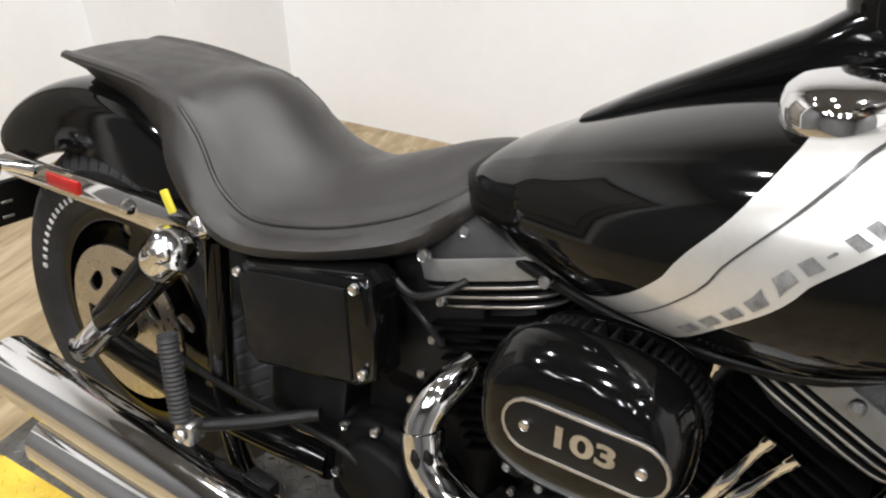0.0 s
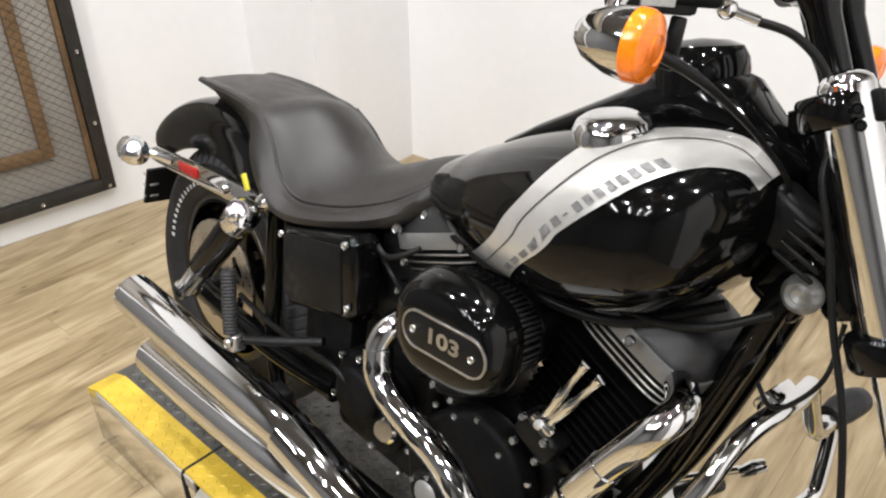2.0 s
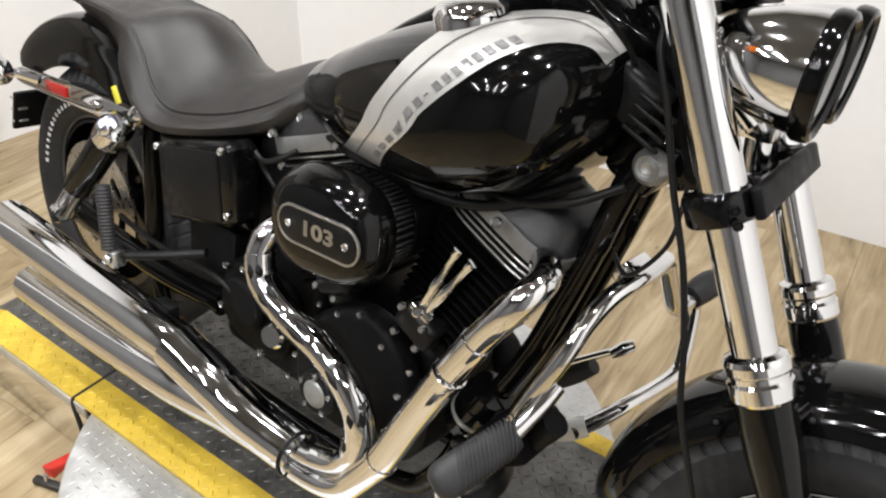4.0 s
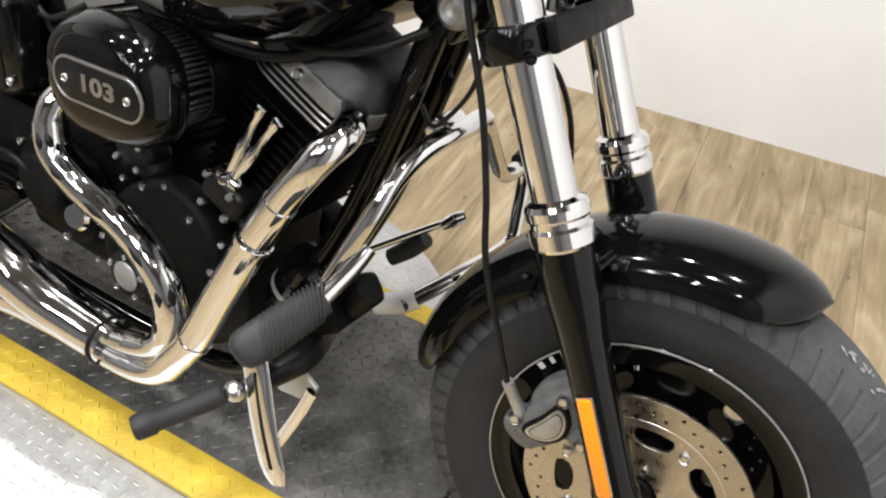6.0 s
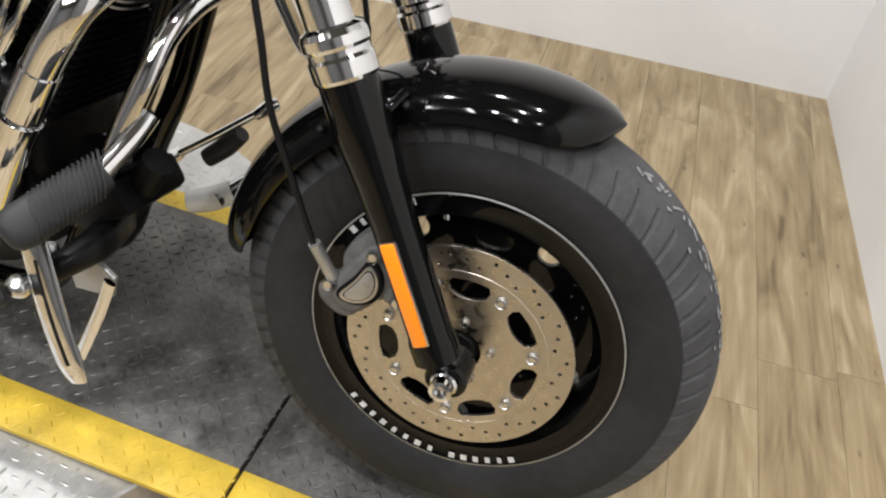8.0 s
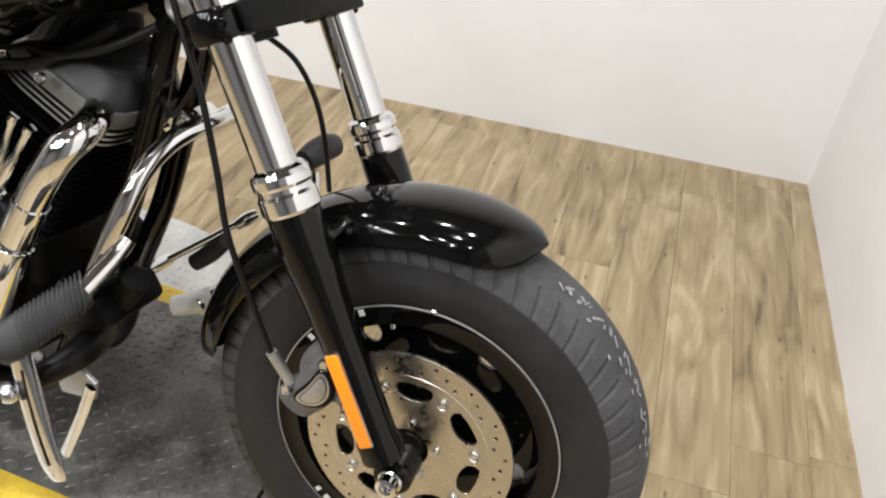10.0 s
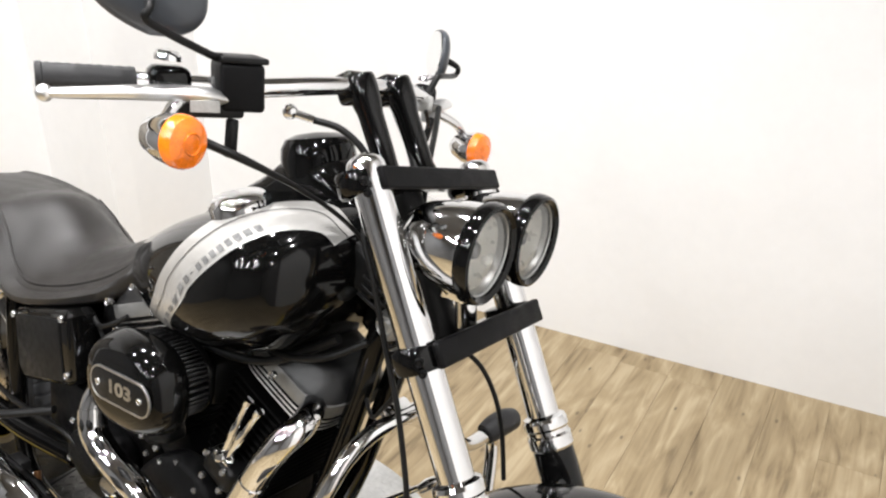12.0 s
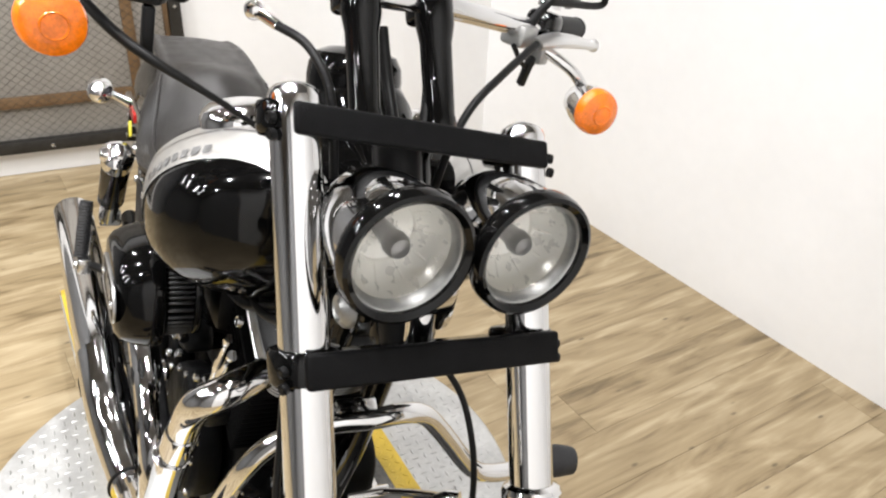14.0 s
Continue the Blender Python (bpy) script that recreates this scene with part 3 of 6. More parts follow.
def tyre(c, R, rim, half, count=62, depth=0.007):
    """A tyre about the y axis: the tread band with slanted cuts on both shoulders and, as a second piece, the two sidewalls."""
    cols, walls = [-1 + 2 * k / 28 for k in range(29)], []

    def crown(s):
        return R - (R - rim) * (0.09 * abs(s) ** 2 + 0.33 * abs(s) ** 3.6)
    V, F, n = [], [], len(cols)
    for j in range(count):
        for off, cut in ((-0.15, 0.0), (-0.05, 1.0), (0.05, 1.0), (0.15, 0.0), (0.35, 0.0), (0.45, 1.0), (0.55, 1.0), (0.65, 0.0)):
            for s in cols:
                a = 2 * math.pi * (j + off - 0.9 * abs(s) ** 2) / count
                own = cut and 0.66 < abs(s) < 0.97 and ((off < 0.25) == (s < 0))
                r = crown(s) - (depth if own else 0.0)
                V.append(c + Vector((r * math.cos(a), half * 0.97 * s, r * math.sin(a))))
    rows = count * 8
    for j in range(rows):
        for i in range(n - 1):
            k = (j + 1) % rows
            F.append((j * n + i, k * n + i, k * n + i + 1, j * n + i + 1))
    edge = crown(1)
    for sgn in (-1, 1):
        prof = [(half * 0.97, edge), (half * 0.985, edge - 0.003), (half, rim + (R - rim) * 0.42), (half, rim + (R - rim) * 0.28), (half * 0.94, rim + (R - rim) * 0.14), (half * 0.84, rim), (half * 0.74, rim - 0.008)]
        prof = [(p.z, sgn * p.x) for p in smooth_path([(y, 0, r) for y, r in prof], 3)]
        walls.append(lathe(prof + [(prof[-1][0], prof[-1][1] * 0.9), (prof[0][0] - 0.004, prof[0][1] * 0.9)], c, (0, 1, 0), 144, True))
    return (V, F), merged(*walls)


def ring_text(parent, c, y, r, a0, a1, count, mat, w=0.008, h=0.016, t=0.0012, seed=1):
    """Plain bars for raised lettering round a sidewall or rim."""
    rr = random.Random(seed)
    geos = []
    for k in range(count):
        a = math.radians(a0 + (a1 - a0) * (k + 0.5) / count)
        d = Vector((math.cos(a), 0, math.sin(a)))
        tan = Vector((-math.sin(a), 0, math.cos(a)))
        geos.append(block((w * (0.75 + 0.4 * rr.random()), h, t), axes(c + d * r + Vector((0, y, 0)), tan, d), 0.0004, 1))
    return geos


front_wheel = fpart("front_wheel", lathe([(r * 0.985, h) for r, h in ((0.185, -0.052), (0.203, -0.050), (0.214, -0.054), (0.220, -0.050), (0.219, -0.045), (0.205, -0.040), (0.19, -0.03), (0.185, 0.03), (0.205, 0.040), (0.219, 0.045), (0.220, 0.050), (0.214, 0.054), (0.203, 0.05), (0.18, 0.05), (0.17, 0.02), (0.17, -0.02))], FW, (0, 1, 0), 96, True), GLOSS, bike, "gloss black cast wheel rim")
band, walls = tyre(FW, 0.325, 0.2185, 0.066)
front_tyre = fpart("tyre", walls, RUBBER, front_wheel, "black rubber tyre with chalk marks")
fpart("tread", band, TREADRUB, front_tyre, "grooved scuffed tread", 24)
RIGHT = Matrix.Rotation(radians(90), 4, "X")  # plates in the x, z plane that face the right side
holes = [circle(0.018, 16, (0.150 * math.cos(t), 0.160 * math.sin(t))) for t in np.linspace(1.05, 1.05 + 2 * math.pi, 5, endpoint=False)]
fpart("wheel_disc", pierced([circle(0.183, 96), *holes, circle(0.03, 24)], 0.008, Matrix.Translation(FW) @ RIGHT, 0.002), GLOSS, front_wheel, "black pierced wheel disc")
for k in range(20):
    t = 2 * math.pi * k / 20 + 0.1
    fpart("wheel_stud", bolt(FW + Vector((0.169 * math.cos(t), -0.0045, 0.169 * math.sin(t))), (0, -1, 0), 0.004, 0.003), BOLT, front_wheel, "small zinc wheel stud")
# one silver ring paints the lip's pinstripe together with its bright edge highlights
fpart("rim_stripe", lathe([(0.2108, -0.0552), (0.2130, -0.0546), (0.2130, -0.0536), (0.2108, -0.0540)], FW, (0, 1, 0), 128, True), ALU, front_wheel, "thin silver line on the rim lip")
fpart("hub", lathe([(0, -0.075), (0.022, -0.075), (0.026, -0.07), (0.03, -0.04), (0.042, -0.02), (0.042, 0.02), (0.03, 0.04), (0.026, 0.07), (0, 0.07)], FW, (0, 1, 0), 32), SATIN, front_wheel, "black wheel hub")
fpart("valve_stem", rod(FW + Vector((-0.066, -0.040, 0.190)), FW + Vector((-0.058, -0.045, 0.163)), 0.004, 12), BOLT, front_wheel, "chrome valve stem")
DISC = FW + Vector((0.0, -0.073, 0))
kid = []
for k in range(7):
    t0 = radians(41.5 + 360 / 7 * k)
    arc_o = [(0.108 * math.cos(t), 0.108 * math.sin(t)) for t in np.linspace(t0 - 0.23, t0 + 0.23, 9)]
    arc_i = [(r * math.cos(t), r * math.sin(t)) for r, t in ((0.100, t0 + 0.28), (0.089, t0 + 0.26), (0.082, t0 + 0.14), (0.080, t0), (0.082, t0 - 0.14), (0.089, t0 - 0.26), (0.100, t0 - 0.28))]
    kid.append(arc_o + arc_i)
drill = []
for k in range(48):
    t = 2 * math.pi * k / 48
    r = 0.135 + 0.007 * ((k % 3) - 1)
    drill.append(circle(0.0032, 8, (r * math.cos(t), r * math.sin(t))))
brake_disc = fpart("brake_disc", pierced([circle(0.152, 96), *kid, *drill, circle(0.032, 24)], 0.005, Matrix.Translation(DISC) @ RIGHT, 0.0005), STEEL, front_wheel, "drilled stainless brake disc")
fpart("disc_band", lathe([(0.1165, -0.0028), (0.1172, -0.0036), (0.1188, -0.0036), (0.1195, -0.0028)], DISC, (0, 1, 0), 96, True), STEEL, brake_disc)
for k in range(7):
    t = k * 2 * math.pi / 7 + radians(16)
    fpart("disc_bolt", bolt(DISC + Vector((0.099 * math.cos(t), -0.003, 0.099 * math.sin(t))), (0, -1, 0), 0.008, 0.005), BOLT, brake_disc, "zinc disc bolt")
for k in range(5):
    t = k * 2 * math.pi / 5 + 0.3
    fpart("hub_bolt", bolt(DISC + Vector((0.045 * math.cos(t), -0.002, 0.045 * math.sin(t))), (0, -1, 0), 0.0055, 0.006), BOLT, brake_disc, "zinc hub bolt")
for a0, a1, c in ((228, 272, 8), (276, 306, 6), (118, 150, 6)):
    for g in ring_text(front_wheel, FW, -0.0530, 0.2035, a0, a1, c, WHITELET, 0.0085, 0.010, 0.001, c):
        fpart("rim_lettering", g, WHITELET, front_wheel, "white lettering bar on the rim")
for k in range(34):
    t = math.radians(14 + 50 * (k / 34) + rng.random() * 3)
    s = -0.62 + 0.5 * rng.random()
    R0 = 0.325 - 0.1065 * (0.09 * abs(s) ** 2 + 0.33 * abs(s) ** 3.6) + 0.0004
    d = Vector((math.cos(t), 0, math.sin(t)))
    tilt = rng.random() * 2 - 1
    tan = Vector((-d.z, 0, d.x)) + Vector((0, tilt, 0))
    fpart("chalk_mark", block((0.003 + 0.003 * rng.random(), 0.008 + 0.012 * rng.random(), 0.0012), axes(FW + d * R0 + Vector((0, s * 0.0640, 0)), tan, d.cross(tan)), 0.0004, 1), CHALK, front_wheel, "pale grey chalk mark on the tread")

rear_wheel = part("rear_wheel", lathe([(0.185, -0.07), (0.205, -0.07), (0.218, -0.075), (0.221, -0.07), (0.205, -0.055), (0.19, -0.04), (0.19, 0.04), (0.205, 0.055), (0.221, 0.07), (0.218, 0.075), (0.205, 0.07), (0.18, 0.06), (0.17, 0.02), (0.17, -0.02)], RW, (0, 1, 0), 72, True), GLOSS, bike, "gloss black cast wheel rim")
band, walls = tyre(RW, 0.327, 0.209, 0.090)
rear_tyre = part("tyre", walls, RUBBER, rear_wheel, "wide black rubber tyre")
part("tread", band, TREADRUB, rear_tyre, "grooved tread", 24)
part("wheel_disc", pierced([circle(0.186, 64), *holes, circle(0.03, 24)], 0.008, Matrix.Translation(RW) @ RIGHT, 0.002), GLOSS, rear_wheel, "black pierced wheel disc")
part("brake_disc", pierced([circle(0.146, 64), *kid, circle(0.032, 24)], 0.006, Matrix.Translation(RW + Vector((0, -0.085, 0))) @ RIGHT, 0.0005), STEEL, rear_wheel, "stainless rear brake disc")
part("hub", rod(RW + Vector((0, -0.12, 0)), RW + Vector((0, 0.12, 0)), 0.028, 24, 0.004), SATIN, rear_wheel)
part("rim_stripe", lathe([(0.213, -0.0762), (0.2165, -0.0758), (0.2165, -0.0748), (0.213, -0.0752)], RW, (0, 1, 0), 96, True), WHITELET, rear_wheel, "thin silver line on the rim lip")
for g in ring_text(rear_wheel, RW, -0.0880, 0.237, 112, 176, 14, WHITELET, 0.0085, 0.015, 0.003, 7):
    part("tyre_lettering", g, WHITELET, rear_wheel, "raised white lettering bar on the tyre")

# ------- fork
for s in (-1, 1):
    leg = fpart("fork_tube", rod(on_fork(1.080 - 0.009 * s, s * FY), on_fork(0.67, s * FY), 0.0262, 32), CHROME, bike, "polished chrome fork tube")
    top = on_fork(1.084 - 0.009 * s, s * FY)
    fpart("fork_cap", lathe([(0.0265, -0.012), (0.0265, 0.012), (0.0245, 0.018), (0.019, 0.023), (0.010, 0.0265), (0, 0.027)], top, -FORK, 28), CHROME, leg, "domed chrome fork cap")
    low = on_fork(0.722, s * FY)
    fpart("seal_collar", lathe([(0.027, -0.004), (0.034, 0), (0.0365, 0.006), (0.0365, 0.016), (0.034, 0.02), (0.034, 0.026), (0.0365, 0.030), (0.0365, 0.048), (0.034, 0.052), (0.030, 0.052)], low, FORK, 32), CHROME, leg, "stepped chrome seal collar", 22)
    end = on_fork(0.374, s * FY)
    L = (end - low).length
    fpart("fork_slider", lathe([(0.033, 0.050), (0.034, 0.08), (0.0335, 0.12), (0.030, 0.16), (0.0275, 0.22), (0.0275, L - 0.03), (0.03, L - 0.02), (0.03, L + 0.005), (0.02, L + 0.012), (0, L + 0.012)], low, FORK, 28), GLOSS, leg, "gloss black fork slider")
    fpart("axle_lug", rod(FW + Vector((0.004, s * (FY - 0.045), 0)), FW + Vector((0.004, s * (FY + 0.006), 0)), 0.027, 28, 0.004), GLOSS, leg, "black axle lug")
    fpart("axle_nut", lathe([(0.017, 0), (0.017, 0.006), (0.0145, 0.008), (0.0145, 0.022), (0.009, 0.024), (0.008, 0.016), (0, 0.016)], FW + Vector((0.004, s * (FY + 0.006), 0)), (0, s, 0), 18), CHROME, leg, "chrome axle nut")
# orange reflector on the right slider
mid = on_fork(0.457, -FY) + Vector((-0.003, -0.0305, -0.001))
side_refl = fpart("reflector", block((0.0175, 0.135, 0.006), axes(mid, (FORK.z, 0, -FORK.x), FORK) @ pose(0, 0, 0, 0, 0, 0), 0.003), ORANGE, bike, "long orange reflector on the fork slider")
fpart("reflector_bezel", block((0.0215, 0.139, 0.004), axes(mid + Vector((0, 0.0035, 0)), (FORK.z, 0, -FORK.x), FORK), 0.003), CHROME, side_refl, "chrome reflector edge")

# triple clamps: flat bars across the fork with round bosses
ACROSS = (FORK.z * -1, 0, FORK.x)  # forward, square to the fork


def clamp(z, h, front):
    c = on_fork(z)
    geos = [block((0.046, 2 * FY, h), axes(c + Vector(ACROSS) * front, ACROSS, (0, 1, 0)) @ pose(0, 0, 0), 0.006, 3)]
    for s in (-1, 1):
        geos.append(lathe([(0.027, -h / 2 - 0.006), (0.0355, -h / 2 - 0.004), (0.038, -h / 2), (0.038, h / 2), (0.0355, h / 2 + 0.004), (0.027, h / 2 + 0.006)], on_fork(z, s * (FY - 0.004)) - Vector(ACROSS) * 0.009, FORK, 32))
    return merged(*geos)


# the upper clamp sits a little higher on the right leg
SET = Matrix.Translation(-FORK * 0.016 - Vector((0.004, 0, 0))) @ Matrix(((1, 0.071 * FORK.x, 0, 0), (0, 1, 0, 0), (0, 0.071 * FORK.z, 1, 0), (0, 0, 0, 1)))
upper_clamp = fpart("upper_clamp", moved(clamp(1.060, 0.024, 0.008), SET), GLOSS, bike, "gloss black upper triple clamp")
fpart("clamp_face", moved(block((0.012, 2 * FY + 0.024, 0.031), axes(on_fork(1.058) + Vector(ACROSS) * 0.031, ACROSS, (0, 1, 0)), 0.004, 3), SET), WRINKLE, upper_clamp, "matte black clamp front")
lower_clamp = fpart("lower_clamp", clamp(0.872, 0.028, 0.008), GLOSS, bike, "black lower triple clamp")
fpart("clamp_face", block((0.012, 2 * FY + 0.028, 0.036), axes(on_fork(0.872) + Vector(ACROSS) * 0.036, ACROSS, (0, 1, 0)), 0.004, 3), WRINKLE, lower_clamp, "matte black clamp front")
for z, lab in ((0.872, lower_clamp), (1.058, upper_clamp)):
    for s in (-1, 1):
        for k in (-1, 1):
            p = on_fork(z, s * FY) + Vector((0.018, s * 0.027, 0)) - FORK * 0.008 * k
            fpart("clamp_bolt", moved(bolt(p, (0.4, s, 0), 0.006, 0.006), SET if lab is upper_clamp else Matrix()), SATIN, lab, "black pinch bolt")
fpart("steering_stem", rod(on_fork(1.07) - Vector(ACROSS) * 0.05, on_fork(0.85) - Vector(ACROSS) * 0.05, 0.028, 24), SATIN, bike, "black steering stem")

def teardrop(a, b, n=36):
    """A rounded mirror outline whose lower edge rises towards the outer end."""
    return [(x, y * (1.0 + 0.42 * min(x / a, 0.0)) if y < 0 else y) for x, y in oval(a, b, 2.5, n)]


# ------- headlamps: two bowls side by side
for s in (-1, 1):
    c = Vector((-0.242, -0.0795 if s < 0 else 0.0665, 1.018))
    grow = Matrix.Translation(c) @ Matrix.Scale(1.13, 4) @ Matrix.Translation(-c)  # the lamp is drawn at 115 mm and enlarged
    ax = (1, 0, -0.02)
    lamp_body = fpart("headlamp", moved(lathe([(0.0, -0.105), (0.018, -0.104), (0.031, -0.097), (0.043, -0.078), (0.053, -0.045), (0.057, -0.018), (0.058, -0.002)], c, ax, 40, cap=False), grow), CHROME, bike, "chrome headlamp shell")
    fpart("rim", moved(lathe([(0.056, -0.006), (0.060, -0.006), (0.0622, -0.002), (0.0622, 0.006), (0.0605, 0.012), (0.057, 0.014), (0.052, 0.010), (0.052, -0.004)], c, ax, 48, True), grow), GLOSS, lamp_body, "gloss black lamp rim")
    fpart("inner_ring", moved(lathe([(0.0525, 0.002), (0.052, 0.006), (0.0495, 0.004), (0.047, -0.006), (0.0485, -0.008)], c, ax, 48, True), grow), ALU, lamp_body, "pale inner trim ring")
    bowl = fpart("bowl", moved(lathe([(0.0, -0.050), (0.012, -0.049), (0.0125, -0.046), (0.028, -0.040), (0.0285, -0.036), (0.041, -0.022), (0.0485, -0.004)], c, ax, 40, cap=False), grow), REFLECTOR, lamp_body, "silver stepped reflector bowl", 20)
    fpart("bulb_cap", moved(lathe([(0.0, -0.006), (0.009, -0.008), (0.0115, -0.013), (0.0120, -0.020), (0.010, -0.026), (0.008, -0.05)], c, ax, 24, cap=False), grow), HEADLAMPHUB, lamp_body, "dark bulb shield")
    for k in range(10):
        a = math.radians(36 * k + 8)
        d = Vector((0, math.cos(a), math.sin(a)))
        fpart("bowl_rib", moved(rod(c + d * 0.029 + Vector((-0.0355, 0, 0)), c + d * 0.0405 + Vector((-0.0215, 0, 0)), 0.0012, 6), grow), REFLECTOR, bowl)
    lens = fpart("lens", moved(lathe([(0.052, 0.004), (0.045, 0.007), (0.03, 0.0105), (0.0, 0.012)], c, ax, 40, cap=False), grow), GLASS, lamp_body, "clear lamp lens")
    lens.visible_shadow = False
fpart("lamp_bracket", merged(block((0.05, 0.06, 0.04), pose(-0.295, -0.012, 0.945), 0.006), rod((-0.295, -0.012, 0.95), (-0.285, -0.01, 0.885), 0.016)), CHROME, bike, "chrome headlamp bracket")
fpart("lamp_neck", merged(tube([(-0.34, -0.03, 1.03), (-0.335, -0.062, 0.985), (-0.30, -0.04, 0.945)], 0.014), tube([(-0.34, 0.02, 1.03), (-0.335, 0.045, 0.985), (-0.30, 0.02, 0.945)], 0.014)), CHROME, bike, "curved chrome lamp mount")

# ------- handlebar


def bar_part(name, geo, mat, parent=bike, label="", angle=38):
    """A part of the handlebar group, which the risers lift."""
    return fpart(name, moved(geo, Matrix.Translation((0, 0, 0.019))), mat, parent, label, angle)


BAR = [(-0.500, 0, 1.174), (-0.503, 0.06, 1.174), (-0.518, 0.13, 1.168), (-0.552, 0.215, 1.157), (-0.593, 0.285, 1.152), (-0.668, 0.412, 1.143)]
bar_path = [(x, -y, z) for x, y, z in BAR[:0:-1]] + BAR
handlebar = bar_part("handlebar", tube(bar_path, 0.0128, 18, 6), CHROME, bike, "polished chrome handlebar")
for s in (-1, 1):
    base, tip = Vector((-0.420, s * 0.048, 1.052)), Vector((-0.497, s * 0.046, 1.187))
    d = (tip - base).normalized()
    riser = bar_part("riser", lathe([(0.019, 0), (0.019, 0.015), (0.0175, 0.02), (0.0185, 0.10), (0.0225, 0.12), (0.0225, 0.152), (0.021, 0.157), (0, 0.157)], base, d, 24), GLOSS, bike, "gloss black handlebar riser")
    bar_part("riser_clamp", block((0.045, 0.044, 0.036), axes((-0.506, s * 0.047, 1.170), d, (0, 1, 0)), 0.008, 3), GLOSS, riser, "black bar clamp")
    g0, g1 = Vector((-0.618, s * 0.327, 1.151)), Vector((-0.676, s * 0.424, 1.143))
    gd = (g1 - g0).normalized()
    GL = (g1 - g0).length
    prof = [(0.0, 0.0)] + [(0.0158 + (0.0008 if k % 2 else 0), 0.004 + (GL - 0.012) * k / 18) for k in range(19)] + [(0.0175, GL - 0.006), (0.0165, GL), (0, GL)]
    grip = bar_part("grip", lathe(prof, g0, gd, 24), PEGRUB, handlebar, "ribbed black rubber grip")
    hm = axes((-0.600, s * 0.297, 1.154), gd, (0, 0, 1))
    bar_part("switch_housing", block((0.052, 0.040, 0.044), hm, 0.012, 3), GLOSS, handlebar, "black switch housing")
    bar_part("switch_cap", lathe([(0, 0.014), (0.014, 0.012), (0.017, 0.006), (0.017, 0)], hm @ Vector((0, 0.026, 0.0)), (0, 0, 1), 20), CHROME, handlebar, "chrome switch button")
    # lever, ahead of the grip
    lv = [(-0.540, s * 0.245, 1.140), (-0.552, s * 0.285, 1.146), (-0.582, s * 0.345, 1.142), (-0.626, s * 0.415, 1.132), (-0.640, s * 0.436, 1.129)]
    lever = bar_part("lever", merged(tube(lv, [0.012, 0.0160, 0.0145, 0.0105, 0.008], 14, 6, True, 0.65), ball(lv[-1], 0.010)), material("polished_lever_alloy", (0.74, 0.74, 0.74), 0.34, 1.0, vary=0.05) if s < 0 else bpy.data.materials["polished_lever_alloy"], handlebar, "polished alloy lever with a ball end")
    if s < 0:
        box = bar_part("reservoir", block((0.056, 0.062, 0.060), axes((-0.548, s * 0.232, 1.160), gd, (0, 0, 1)) @ pose(0, 0, 0.0, 90), 0.006, 3), WRINKLE, handlebar, "black brake fluid reservoir")
        bar_part("reservoir_cap", block((0.060, 0.066, 0.008), axes((-0.548, s * 0.232, 1.194), gd, gd.cross(Vector((0, 0, 1)))), 0.003), SATIN, box, "black reservoir lid")
        bm_ = axes((-0.556, s * 0.272, 1.133), gd, (0, 0, 1))
        body = bar_part("master_cylinder", block((0.085, 0.028, 0.030), bm_, 0.005, 2), SATIN, handlebar, "black brake master cylinder")
        bar_part("warning_plate", block((0.036, 0.015, 0.002), axes(Vector((-0.553, s * 0.284, 1.134)) + Vector(gd.cross(Vector((0, 0, 1)))).normalized() * (0.0155 if gd.cross(Vector((0, 0, 1))).x > 0 else -0.0155), gd, (0, 0, 1)), 0.0006, 1), ALU, body, "small pale label plate")
        bar_part("switch_lever", block((0.014, 0.012, 0.05), pose(-0.535, s * 0.25, 1.095), 0.003), SATIN, handlebar, "black lever tab")
    else:
        bar_part("switch_wire", tube([(-0.575, 0.285, 1.130), (-0.560, 0.262, 1.105), (-0.545, 0.235, 1.110), (-0.535, 0.205, 1.135)], 0.0035, 8), CABLE, handlebar, "thin black switch wire")
        bar_part("switch_box", block((0.030, 0.026, 0.030), axes((-0.568, 0.272, 1.122), gd, (0, 0, 1)), 0.004), ALU, handlebar, "grey switch box")
        bar_part("switch_lever", block((0.012, 0.010, 0.045), pose(-0.552, 0.25, 1.100, 0, 12, 0), 0.003), SATIN, handlebar, "black lever tab")
        bar_part("clutch_bracket", block((0.05, 0.03, 0.035), axes((-0.555, s * 0.225, 1.146), gd, (0, 0, 1)), 0.006), ALU, handlebar, "alloy clutch lever bracket")
    # turn signal
    sc = Vector((-0.527, -0.340, 1.095)) if s < 0 else Vector((-0.500, 0.344, 1.071))
    sig = bar_part("turn_signal", lathe([(0.0, -0.056), (0.012, -0.054), (0.023, -0.042), (0.030, -0.020), (0.0328, 0.0)], sc, (1, s * -0.06, 0), 32), CHROME, bike, "chrome bullet turn signal")
    bar_part("lens", lathe([(0.0328, 0.0), (0.0324, 0.009), (0.030, 0.0145), (0.021, 0.0185), (0.011, 0.020), (0.0, 0.0205)], sc, (1, s * -0.06, 0), 32), AMBER, sig, "amber turn signal lens")
    bar_part("lens_ring", lathe([(0.0115, 0.0198), (0.0130, 0.0210), (0.0145, 0.0192)], sc, (1, s * -0.06, 0), 32), AMBER, sig, "moulded ring")
    bar_part("stem", tube([sc + Vector((-0.03, 0, 0.016)), sc + Vector((-0.035, s * -0.03, 0.042)), (-0.57, s * 0.262, 1.135)], 0.008), CHROME, sig, "chrome stem")
    # mirror
    mc = Vector((-0.600, -0.330, 1.255)) if s < 0 else Vector((-0.615, 0.345, 1.228))
